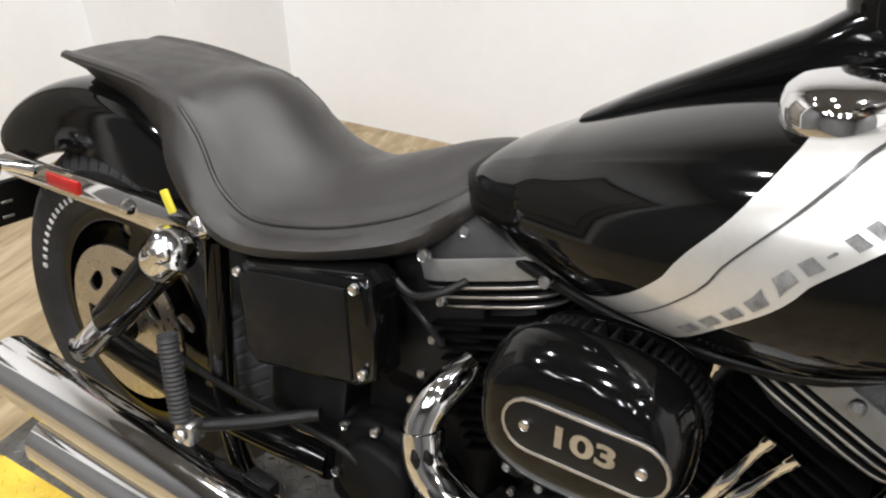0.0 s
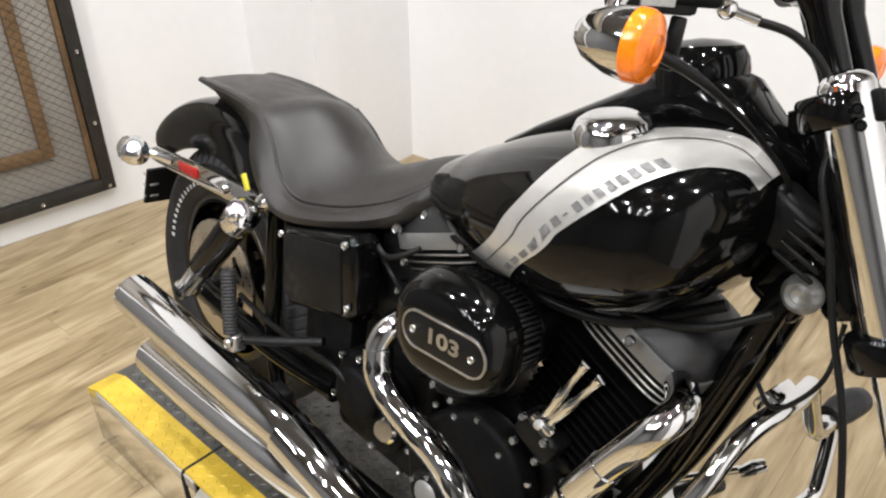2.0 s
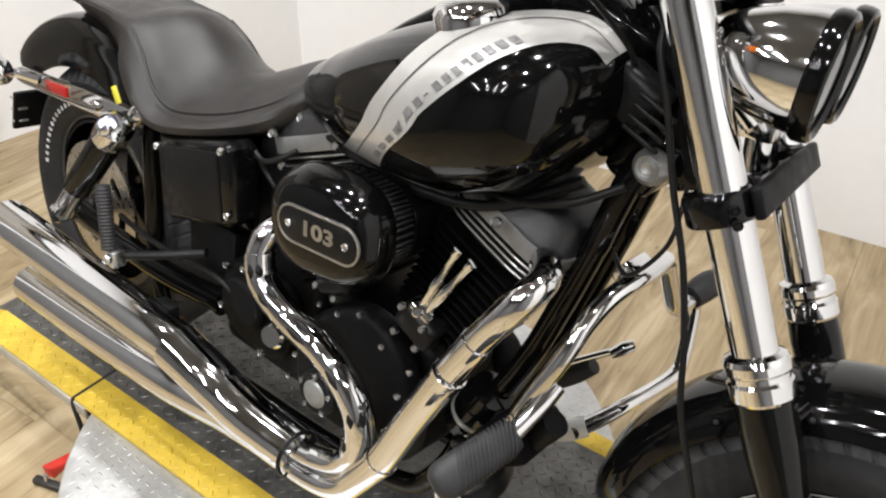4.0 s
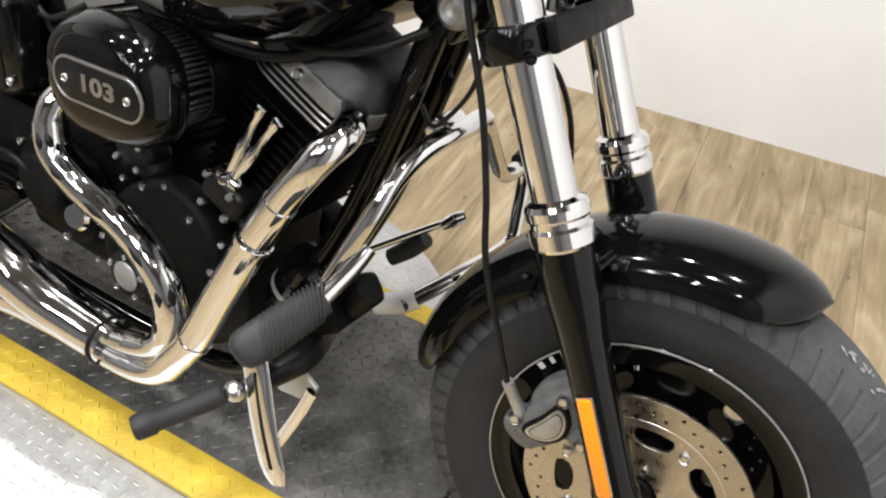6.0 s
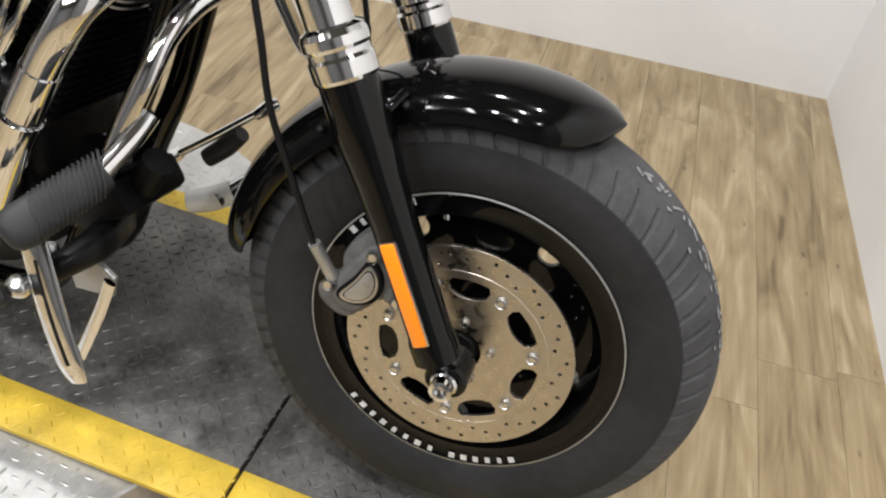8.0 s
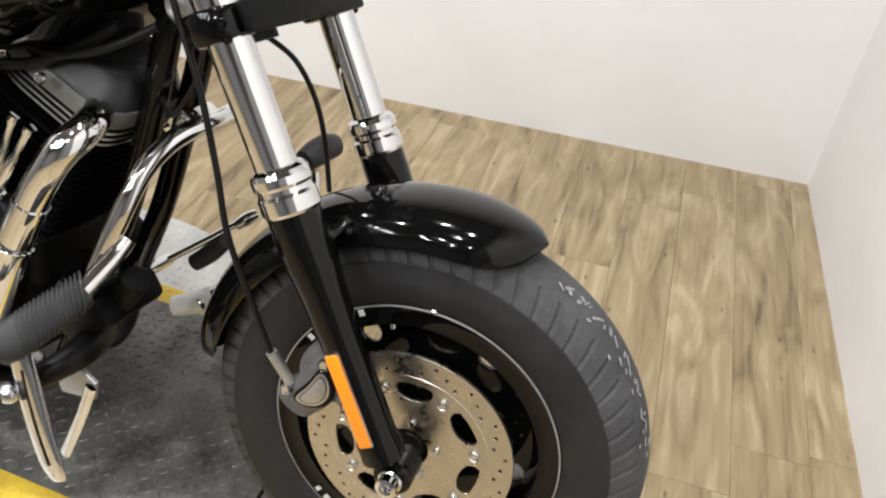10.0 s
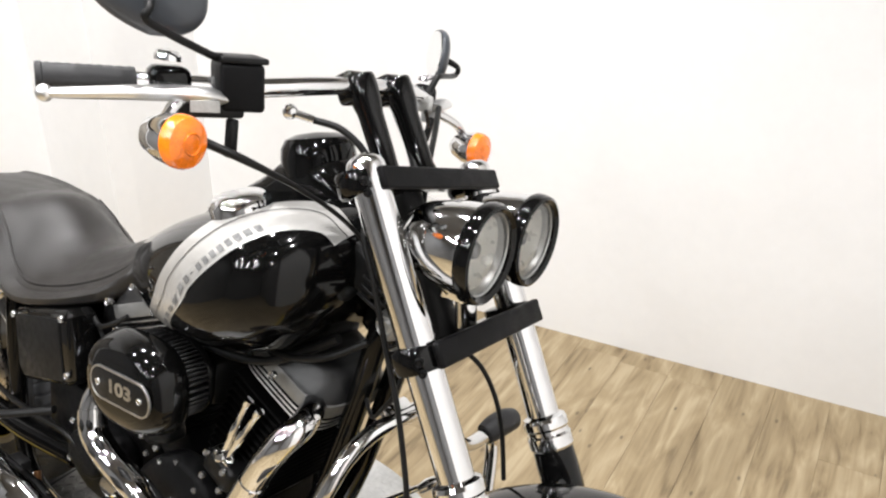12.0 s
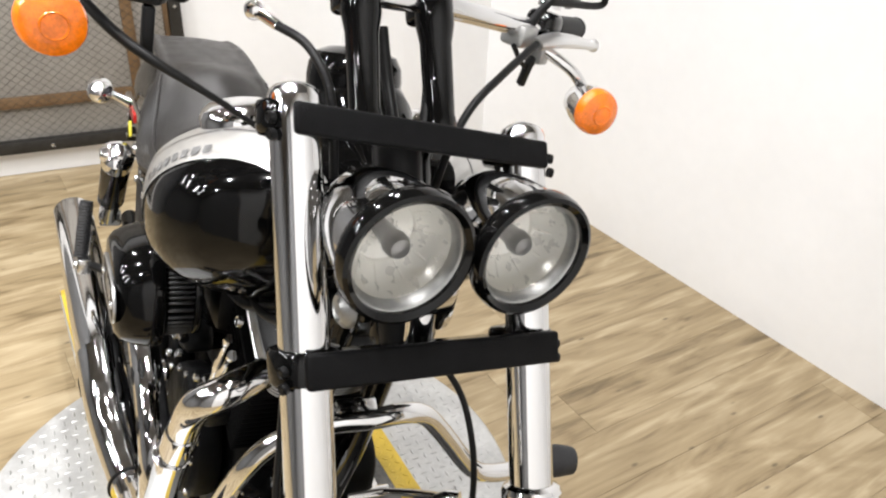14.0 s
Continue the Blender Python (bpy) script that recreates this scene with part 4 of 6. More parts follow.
    mm = axes(mc, (0.63, 0.77, 0.02) if s < 0 else (0.69, -0.72, 0.02), (0.05, 0, 1))
    mirror = bar_part("mirror", loft([[mm @ Vector((x * k, y * k, -s * dz)) for x, y in teardrop(0.066, 0.048)] for k, dz in ((0.97, -0.004), (1.0, 0.0), (0.98, 0.005), (0.90, 0.010), (0.74, 0.014), (0.5, 0.017), (0.12, 0.018))]), MIRRORBACK, bike, "teardrop mirror with a dark grey shell")
    bar_part("mirror_glass", slab(teardrop(0.062, 0.044), 0.002, mm @ pose(0, 0, s * 0.0055), 0.0005, 1), MIRROR, mirror, "mirror glass")
    bar_part("mirror_stem", tube([(-0.560, s * 0.240, 1.155), (-0.553, s * 0.255, 1.19), (-0.555, s * 0.275, 1.195), mm @ Vector((0, -0.030, -s * 0.042)), mm @ Vector((0, -0.014, -s * 0.044)), mm @ Vector((0, -0.004, -s * 0.014))], [0.007, 0.0055, 0.005, 0.005, 0.005, 0.007], 12), SATIN, mirror, "slim black mirror stem")

# ------- front fender


def fender(c, R, half, a0, a1, drop, n=40, thick=0.003, box=2.2, tip=0.0):
    """A curved guard round a wheel; drop is how far its sides hang, tip rounds its ends."""
    def shell(off):
        rings = []
        for i in range(n + 1):
            u = i / n
            a = math.radians(a0 + (a1 - a0) * u)
            e = min(u, 1 - u) / 0.16
            k = 1.0 if e >= 1 else math.sqrt(max(1 - (1 - e) ** 2, 0.0)) * (1 - tip) + tip
            row = []
            for j in range(17):
                t = (-1 + j / 8) * math.pi / 2
                y = (half - off) * k * math.copysign(abs(math.sin(t)) ** (2 / box), t)
                r = R - off - drop * k * (1 - max(math.cos(t), 0) ** (2 / box)) - 0.012 * (1 - k)
                row.append(c + Vector((r * math.cos(a), y, r * math.sin(a))))
            rings.append(row)
        return rings
    o, i = shell(0.0), shell(thick)
    V = [p for r in o for p in r] + [p for r in i for p in r]
    m, N = 17, (n + 1) * 17
    F = []
    for a in range(n):
        for j in range(m - 1):
            q = (a * m + j, a * m + j + 1, (a + 1) * m + j + 1, (a + 1) * m + j)
            F += [q, tuple(x + N for x in q[::-1])]
        for j in (0, m - 1):
            F.append((a * m + j, (a + 1) * m + j, (a + 1) * m + j + N, a * m + j + N))
    for a in (0, n):
        for j in range(m - 1):
            F.append((a * m + j, a * m + j + 1, a * m + j + 1 + N, a * m + j + N))
    return V, F


front_fender = fpart("front_fender", fender(FW, 0.362, 0.087, 71.5, 181, 0.052, tip=0.04), GLOSS, bike, "gloss black front fender")
for s in (-1, 1):
    fpart("fender_strut", tube([on_fork(0.64, s * 0.12), on_fork(0.635, s * 0.10) + Vector((0.01, 0, 0)), FW + Vector((-0.13, s * 0.078, 0.318))], 0.006), GLOSS, front_fender, "black fender bracket")
    for k in range(3):
        a = math.radians(112 + 10 * k)
        fpart("fender_bolt", bolt(FW + Vector((0.330 * math.cos(a), s * 0.0845, 0.330 * math.sin(a))), (0, s, 0.5), 0.006, 0.005), SATIN, front_fender, "black fender bolt")

# brake caliper with its kidney-shaped cover
CAL = Vector((-0.115, -0.098, 0.421))
cm = axes(CAL, (0.50, 0, 0.87), (-0.87, 0, 0.50))
caliper = fpart("brake_caliper", merged(slab(oval(0.062, 0.030, 3.0, 32), 0.040, cm @ pose(0, 0.006, 0), 0.010, 3), slab(oval(0.050, 0.044, 2.4, 28), 0.026, cm @ pose(0.024, 0.006, 0), 0.007), slab(oval(0.024, 0.030, 2.4, 24), 0.03, cm @ pose(-0.052, 0.012, 0), 0.006), slab(oval(0.026, 0.016, 2.4, 24), 0.036, cm @ pose(0.02, -0.030, 0), 0.005)), CALGREY, bike, "grey cast brake caliper", 45)
bean = []
for k in range(44):
    t = 2 * math.pi * k / 44
    u, v = 0.033 * math.cos(t), 0.0155 * math.sin(t)
    bean.append((u * (1 - 5.0 * v), v + 11.0 * u * u - 0.004))
fpart("caliper_cover", slab([(x * 1.16, y * 1.3) for x, y in bean], 0.010, cm @ pose(-0.006, 0.004, 0.022), 0.003), WRINKLE, caliper, "black bean-shaped cover")
fpart("cover_edge", slab(bean, 0.004, cm @ pose(-0.006, 0.004, 0.027), 0.001), FINEDGE, caliper, "bright edge of the cover")
fpart("cover_line", slab([(x * 0.86, y * 0.80) for x, y in bean], 0.004, cm @ pose(-0.006, 0.0036, 0.0275), 0.001), SATIN, caliper, "thin dark line")
fpart("cover_plate", slab([(x * 0.80, y * 0.72) for x, y in bean], 0.004, cm @ pose(-0.006, 0.0034, 0.0282), 0.001), ALU, caliper, "pale grey inset plate")
for x, y in ((0.036, 0.020), (0.010, -0.040), (-0.040, 0.034)):
    fpart("caliper_bolt", bolt(cm @ Vector((x, y, 0.016)), (0, -1, 0), 0.0095, 0.011), BOLT, caliper, "zinc caliper bolt")
fpart("brake_hose", tube([(-0.40, -0.12, 1.05), (-0.395, -0.135, 1.01), (-0.368, -0.138, 0.95), (-0.338, -0.138, 0.87), (-0.300, -0.145, 0.79), (-0.270, -0.150, 0.70), (-0.250, -0.150, 0.62), (-0.214, -0.142, 0.53), (-0.184, -0.13, 0.451)], 0.0042, 10, 8), CABLE, bike, "thin black front brake hose")
fpart("hose_fitting", rod((-0.186, -0.132, 0.461), (-0.162, -0.115, 0.411), 0.008, 14), ALU, bike, "alloy hose fitting")

# ------- fuel tank
TX = [-1.035, -0.97, -0.90, -0.80, -0.70, -0.60, -0.52, -0.475, -0.447, -0.435]
TTOP = [0.792, 0.837, 0.879, 0.932, 0.975, 1.005, 1.018, 1.010, 0.990, 0.957]
TBOT = [0.745, 0.738, 0.733, 0.731, 0.736, 0.750, 0.785, 0.825, 0.870, 0.905]
TWID = [0.048, 0.105, 0.152, 0.203, 0.238, 0.255, 0.250, 0.222, 0.168, 0.090]
TN_UP, TN_LOW = 2.8, 2.7


def tank_z(x):
    """Top, bottom and half width of the tank at x."""
    i = max(0, min(len(TX) - 2, int(np.searchsorted(TX, x)) - 1))
    t = (x - TX[i]) / (TX[i + 1] - TX[i])
    out = []
    for q in (TTOP, TBOT, TWID):
        a, b, c, d = q[max(i - 1, 0)], q[i], q[i + 1], q[min(i + 2, len(q) - 1)]
        out.append(0.5 * (2 * b + (c - a) * t + (2 * a - 5 * b + 4 * c - d) * t * t + (3 * b - a - 3 * c + d) * t**3))
    return out


def tank_at(x, a, off=0.0):
    """The tank's skin at x; a runs from the right flank (0) over the top (90 degrees) to the left."""
    zt, zb, w = tank_z(x)
    zc = zb + (zt - zb) * 0.5
    h, n = ((zt - zc), TN_UP) if math.sin(a) >= 0 else ((zc - zb), TN_LOW)
    c, s = math.cos(a), math.sin(a)
    return Vector((x, -(w + off) * math.copysign(abs(c) ** (2 / n), c), zc + (h + off) * math.copysign(abs(s) ** (2 / n), s)))


rings = []
for k in range(61):
    x = TX[0] + (TX[-1] - TX[0]) * (0.5 - 0.5 * math.cos(math.pi * k / 60))
    rings.append([tank_at(x, 2 * math.pi * j / 56) for j in range(56)])
tank = part("fuel_tank", loft(rings), GLOSS, bike, "gloss black teardrop fuel tank", 60)


# the stripe's edges: place along the tank, and angle on its skin
STRIPE_UP = [(-0.800, -33), (-0.735, -8), (-0.690, 10), (-0.668, 26), (-0.655, 42), (-0.648, 54), (-0.625, 67), (-0.572, 75), (-0.500, 78), (-0.450, 70)]
STRIPE_LOW = [(-0.705, -36), (-0.668, -16), (-0.628, -3), (-0.590, 7), (-0.560, 17), (-0.535, 29), (-0.510, 41), (-0.488, 50), (-0.465, 54), (-0.448, 46)]



def along(curve, s):
    P = smooth_path([(x, a, 0) for x, a in curve], 8)
    f = s * (len(P) - 1)
    i = min(int(f), len(P) - 2)
    return P[i].lerp(P[i + 1], f - i)


def on_stripe(s, t, off, side):
    lo, up = along(STRIPE_LOW, s), along(STRIPE_UP, s)
    p = lo.lerp(up, t)
    q = tank_at(p.x, radians(p.y), off)
    return Vector((q.x, q.y * side, q.z))


def band(c0, c1, off, side, n=56, m=14, s0=0.0, s1=1.0):
    """A strip of paint on the tank between the parts c0 and c1 of the way from lower to upper edge."""
    return loft([[on_stripe(s0 + (s1 - s0) * i / n, c0 + (c1 - c0) * j / m, off, side) for j in range(m + 1)] for i in range(n + 1)], cap=False, close=False)


for s in (1, -1):
    stripe = part("stripe", band(0, 1, 0.0012, s), SILVER, tank, "broad silver stripe on the tank", 80)
    part("pinstripe", band(0.605, 0.632, 0.0022, s, 56, 2), LINE, stripe, "thin black pinstripe", 80)
    for k in range(15):  # the lettering as plain bars, one for each letter
        u0 = 0.075 + 0.0405 * k
        c0, c1, w = (0.150, 0.180, 0.018) if k == 6 else (0.085, 0.235, 0.026)
        part("stripe_lettering", band(c0, c1, 0.0024, s, 3, 3, u0, u0 + w), LETTER, stripe, "grey lettering bar on the stripe", 80)
# console, gauge pod and two filler caps
con = []
for x, z, w, h in ((-0.90, 0.885, 0.03, 0.012), (-0.84, 0.922, 0.040, 0.018), (-0.76, 0.968, 0.048, 0.024), (-0.70, 1.000, 0.054, 0.032), (-0.66, 1.022, 0.060, 0.045), (-0.60, 1.035, 0.062, 0.055), (-0.55, 1.028, 0.058, 0.052), (-0.51, 1.012, 0.05, 0.036), (-0.47, 1.008, 0.04, 0.018), (-0.43, 1.000, 0.03, 0.01)):
    con.append([(x, y, z - 0.01 + zz) for y, zz in oval(w, h, 2.6, 28)])
console = part("console", loft(con), GLOSS, tank, "black tank console", 60)
part("gauge_pod", lathe([(0.060, -0.03), (0.062, 0.0), (0.060, 0.016), (0.052, 0.03), (0.034, 0.037), (0.0, 0.04)], (-0.620, -0.004, 1.062), (-0.25, 0, 1), 36), GLOSS, console, "gloss black round gauge housing")
for s in (-1, 1):
    part("filler_cap", lathe([(0.048, -0.020), (0.049, 0.002), (0.046, 0.007), (0.044, 0.011), (0.036, 0.016), (0.02, 0.0195), (0, 0.02)], (-0.640, s * 0.142, 0.993), (-0.16, s * 0.20, 1), 36), CHROME, tank, "round chrome filler cap")

# ------- seat
SEAT = [  # x, centre height, rim height, rim half width, skirt half width, skirt height
    (-0.945, 0.818, 0.805, 0.030, 0.040, 0.778),
    (-0.985, 0.826, 0.790, 0.070, 0.085, 0.738),
    (-1.045, 0.806, 0.742, 0.100, 0.126, 0.694),
    (-1.120, 0.770, 0.704, 0.124, 0.156, 0.666),
    (-1.200, 0.738, 0.678, 0.140, 0.172, 0.642),
    (-1.280, 0.748, 0.664, 0.145, 0.179, 0.626),
    (-1.345, 0.786, 0.684, 0.138, 0.173, 0.632),
    (-1.395, 0.803, 0.734, 0.126, 0.163, 0.654),
    (-1.445, 0.799, 0.766, 0.116, 0.146, 0.682),
    (-1.500, 0.790, 0.773, 0.113, 0.108, 0.698),
    (-1.570, 0.787, 0.777, 0.112, 0.086, 0.712),
    (-1.640, 0.784, 0.776, 0.111, 0.074, 0.722),
    (-1.700, 0.780, 0.772, 0.107, 0.066, 0.730),
    (-1.737, 0.775, 0.769, 0.099, 0.060, 0.738),
    (-1.750, 0.768, 0.764, 0.088, 0.056, 0.748),
]


def seat_rows(n=5):
    S = np.array(SEAT)
    out = []
    for i in range(len(S) - 1):
        a, b, c, d = S[max(i - 1, 0)], S[i], S[i + 1], S[min(i + 2, len(S) - 1)]
        for k in range(n):
            t = k / n
            out.append(0.5 * (2 * b + (c - a) * t + (2 * a - 5 * b + 4 * c - d) * t * t + (3 * b - a - 3 * c + d) * t**3))
    return out + [S[-1]]


def seat_ring(x, zc, ze, we, wl, zl):
    half, we, wl = [], we * 0.97, wl * 0.985
    for t in np.linspace(0, 1, 15):  # across the dish to its raised rim
        half.append((we * t, zc + (ze - zc) * t**2.0 + 0.005 * math.exp(-((t - 0.94) / 0.09) ** 2)))
    soft = min(max((x + 1.56) / 0.12, 0.22), 1.0)  # the tail has a crisp lip, the dish a rounded shoulder
    half.append((we + 0.004 * soft, ze - 0.0002))
    half.append((we + 0.009 * soft, ze - 0.0030 * soft - 0.0004))
    half.append((we + 0.013 * soft, ze - 0.009 * soft - 0.001))
    for t in (0.35, 0.7, 0.9):
        half.append((we + 0.013 * soft + (wl - we - 0.013 * soft) * math.sin(t * math.pi / 2) + 0.005 * soft * math.sin(t * math.pi), ze - 0.009 + (zl + 0.01 - ze + 0.009) * t))
    half += [(wl - 0.002, zl + 0.002), (wl - 0.012, zl - 0.004), (wl * 0.5, zl - 0.002)]
    return [(x, -y, z) for y, z in half] + [(x, 0, zl)] + [(x, y, z) for y, z in half[:0:-1]]


seat = part("seat", loft([seat_ring(*r) for r in seat_rows()]), VINYL, bike, "black vinyl two-up seat with a deep rider dish", 34)
# thin tube added on the moulded crest to draw its highlight line
for s in (-1, 1):
    part("seat_welt", tube([(x, s * (we * 0.97 + 0.003), ze + 0.0015) for x, zc, ze, we, wl, zl in SEAT[1:9]], 0.0034, 8, 6), VINYL, seat, "raised crest line round the rider dish, added to catch a highlight")

# ------- rear fender, strut, lights
part("rear_fender", fender(RW + Vector((-0.005, 0, 0.0)), 0.425, 0.114, 55, 139, 0.11, box=4.5, tip=0.93), GLOSS, bike, "gloss black rear fender")
for s in (-1, 1):
    strut = part("fender_strut", slab([(-0.25, -0.018), (-0.22, -0.023), (0.10, -0.026), (0.22, -0.03), (0.25, -0.01), (0.24, 0.015), (0.05, 0.022), (-0.22, 0.018), (-0.25, 0.008)], 0.012, axes((-1.65, s * 0.128, 0.577), (1, 0, 0.09), (0, 0, 1)), 0.004), CHROME, bike, "chrome fender strut")
    part("reflector", block((0.085, 0.024, 0.006), axes((-1.71, s * 0.136, 0.571), (1, 0, 0.09), (0, 0, 1)), 0.003), RED, strut, "red side reflector")
    part("strut_bolt", lathe([(0, 0.012), (0.009, 0.011), (0.013, 0.006), (0.013, 0)], (-1.545, s * 0.134, 0.586), (0, s, 0), 16), CHROME, strut, "domed chrome bolt")
    sc = Vector((-1.838, s * 0.203, 0.584))
    sig = part("rear_turn_signal", lathe([(0, -0.045), (0.014, -0.043), (0.025, -0.032), (0.032, -0.012), (0.034, 0.008), (0.030, 0.022), (0.018, 0.031), (0, 0.034)], sc, (-1, 0, 0), 28), CHROME, bike, "chrome ball rear turn signal")
    part("stem", tube([(-1.80, s * 0.13, 0.566), (-1.815, s * 0.16, 0.576), (-1.828, s * 0.185, 0.583)], [0.014, 0.010, 0.009]), CHROME, sig, "chrome stem")
    # shock absorber
    a, b = Vector((-1.357, s * 0.205, 0.615)), Vector((-1.597, s * 0.196, 0.338))
    shock = part("shock_absorber", lathe([(0.0, 0.0), (0.024, 0.0), (0.030, 0.02), (0.030, 0.20), (0.026, 0.205), (0.0, 0.205)], a.lerp(b, 0.12), b - a, 24), GLOSS, bike, "black covered rear shock")
    part("shock_cap", lathe([(0.0, -0.02), (0.020, -0.018), (0.034, -0.006), (0.034, 0.03), (0.031, 0.04), (0.0, 0.04)], a.lerp(b, 0.02), b - a, 24), CHROME, shock, "chrome upper shock cover")
    part("shock_foot", merged(rod(a.lerp(b, 0.66), b, 0.022, 20, 0.004), rod(b + Vector((0, s * -0.03, 0)), b + Vector((0, s * 0.02, 0)), 0.022, 20, 0.004)), CHROME, shock, "chrome lower shock mount")
    part("shock_bolt", lathe([(0, 0.016), (0.010, 0.015), (0.017, 0.008), (0.018, 0)], (a.x, s * 0.226, a.z), (0, s, 0), 18), CHROME, shock, "domed chrome bolt")
part("wire_tag", block((0.014, 0.006, 0.034), axes((-1.400, -0.178, 0.658), (1, 0, 0.6), (0, 1, 0)), 0.002), YELLOWTAG, bike, "bright yellow wiring tag")
part("strut_end_nut", lathe([(0, 0.022), (0.012, 0.02), (0.019, 0.012), (0.020, 0)], (-1.352, -0.158, 0.632), (0, -1, 0.1), 8), CHROME, bike, "large chrome acorn nut")
plate_mount = part("plate_bracket", block((0.012, 0.17, 0.10), pose(-1.97, -0.03, 0.435, 0, 12, 0), 0.004), SATIN, bike, "black licence plate bracket")
for k in range(3):
    part("plate_slot", block((0.003, 0.022, 0.006), pose(-1.962, -0.095, 0.470 - 0.03 * k, 0, 12, 0), 0.001, 1), ALU, plate_mount, "bright slot")
    part("plate_slot", block((0.010, 0.003, 0.005), pose(-1.97, -0.1165, 0.470 - 0.03 * k, 0, 12, 0), 0.001, 1), ALU, plate_mount, "bright slot")

# ------- frame and covers
frame_top = part("frame", merged(
    tube([(-0.42, 0, 0.91), (-0.62, 0, 0.83), (-0.95, 0, 0.70), (-1.20, 0, 0.62), (-1.36, 0, 0.60)], 0.026),
    tube([(-0.412, -0.030, 0.865), (-0.424, -0.040, 0.820), (-0.445, -0.040, 0.720), (-0.470, -0.042, 0.615), (-0.500, -0.045, 0.510), (-0.556, -0.055, 0.370), (-0.61, -0.07, 0.21), (-0.70, -0.085, 0.15), (-1.0, -0.11, 0.145), (-1.25, -0.13, 0.17), (-1.34, -0.13, 0.30), (-1.36, -0.13, 0.60)], 0.019),
    tube([(-0.412, 0.030, 0.865), (-0.424, 0.040, 0.820), (-0.445, 0.040, 0.720), (-0.470, 0.042, 0.615), (-0.500, 0.045, 0.510), (-0.556, 0.055, 0.370), (-0.61, 0.07, 0.21), (-0.70, 0.085, 0.15), (-1.0, 0.11, 0.145), (-1.25, 0.13, 0.17), (-1.34, 0.13, 0.30), (-1.36, 0.13, 0.60)], 0.019),
    tube([(-1.36, -0.13, 0.60), (-1.46, -0.118, 0.60), (-1.62, -0.118, 0.58)], 0.016), tube([(-1.36, 0.13, 0.60), (-1.46, 0.118, 0.61), (-1.62, 0.118, 0.60)], 0.016)), GLOSS, bike, "gloss black tubular steel frame", 60)
part("steering_head", merged(lathe([(0.0, -0.13), (0.036, -0.13), (0.040, -0.12), (0.036, -0.10), (0.034, 0.08), (0.040, 0.10), (0.036, 0.12), (0, 0.12)], (-0.405, 0, 0.955), -FORK, 28), block((0.075, 0.085, 0.095), pose(-0.417, 0, 0.858, 0, 25, 0), 0.015, 3)), GLOSS, frame_top, "black steering head")
part("neck_bolt", lathe([(0, 0.014), (0.008, 0.016), (0.012, 0.012), (0.016, 0.016), (0.024, 0.008), (0.025, 0)], (-0.394, -0.050, 0.857), (0, -1, 0), 20), ALU, frame_top, "pale zinc neck bolt cover")
part("neck_bolt", lathe([(0, 0.014), (0.008, 0.016), (0.012, 0.012), (0.016, 0.016), (0.024, 0.008), (0.025, 0)], (-0.388, 0.062, 0.851), (0, 1, 0), 20), CHROME, frame_top, "chrome neck bolt cover")
part("steering_lock_bolt", bolt((-0.470, -0.085, 0.962), (0, -1, 0), 0.010, 0.010), BOLT, frame_top, "chrome bolt on the neck")
part("horn_block", block((0.075, 0.05, 0.065), pose(-0.430, -0.070, 0.940, 0, 25, 0), 0.012, 3), SATIN, frame_top, "black cover beside the steering head")
for k in range(4):
    part("cover_rib", block((0.055, 0.006, 0.006), pose(-0.40 + 0.004 * k, -0.098, 0.90 + 0.014 * k, 0, 20, 0), 0.002), SATIN, frame_top)
cover_m = axes((-1.148, -0.150, 0.572), (1, -0.06, 0.19), (-0.08, 0, 1)) @ Matrix.Diagonal((1.12, 1.04, 1, 1))
side_cover = part("side_cover", slab([(-0.110, 0.055), (-0.115, -0.060), (-0.095, -0.085), (0.075, -0.062), (0.100, -0.045), (0.105, 0.075), (0.090, 0.086), (-0.095, 0.066)], 0.06, cover_m, 0.012, 3), GLOSS, bike, "gloss black side cover")
part("cover_panel", slab([(-0.098, 0.045), (-0.102, -0.055), (-0.085, -0.073), (0.070, -0.052), (0.072, 0.068), (-0.085, 0.054)], 0.006, cover_m @ pose(0, 0, 0.031), 0.003), SATIN, side_cover, "satin inset panel")
for x, y in ((0.088, 0.072), (0.09, -0.035), (-0.10, 0.05)):
    part("cover_screw", bolt(cover_m @ Vector((x, y, 0.032)), (0, -1, 0), 0.007, 0.006), BOLT, side_cover, "chrome cover screw")
part("electrics_box", block((0.14, 0.20, 0.22), pose(-1.01, 0.0, 0.58), 0.012), SATIN, bike, "black box behind the engine")
part("oil_tank", block((0.24, 0.24, 0.16), pose(-1.20, 0.0, 0.56), 0.02), GLOSS, bike, "black oil tank under the seat")
part("swing_arm", merged(tube([(-1.15, -0.11, 0.30), (-1.35, -0.135, 0.30), (-1.64, -0.14, 0.312)], 0.022, flat=1.2), tube([(-1.15, 0.11, 0.30), (-1.35, 0.135, 0.30), (-1.64, 0.14, 0.312)], 0.022, flat=1.2), rod((-1.16, -0.12, 0.30), (-1.16, 0.12, 0.30), 0.03)), GLOSS, bike, "black swing arm")
part("rear_brake_hose", tube([(-1.02, -0.15, 0.36), (-1.10, -0.165, 0.40), (-1.22, -0.16, 0.385), (-1.34, -0.15, 0.37), (-1.48, -0.13, 0.36)], 0.006, 10), CABLE, bike, "black rear brake hose")

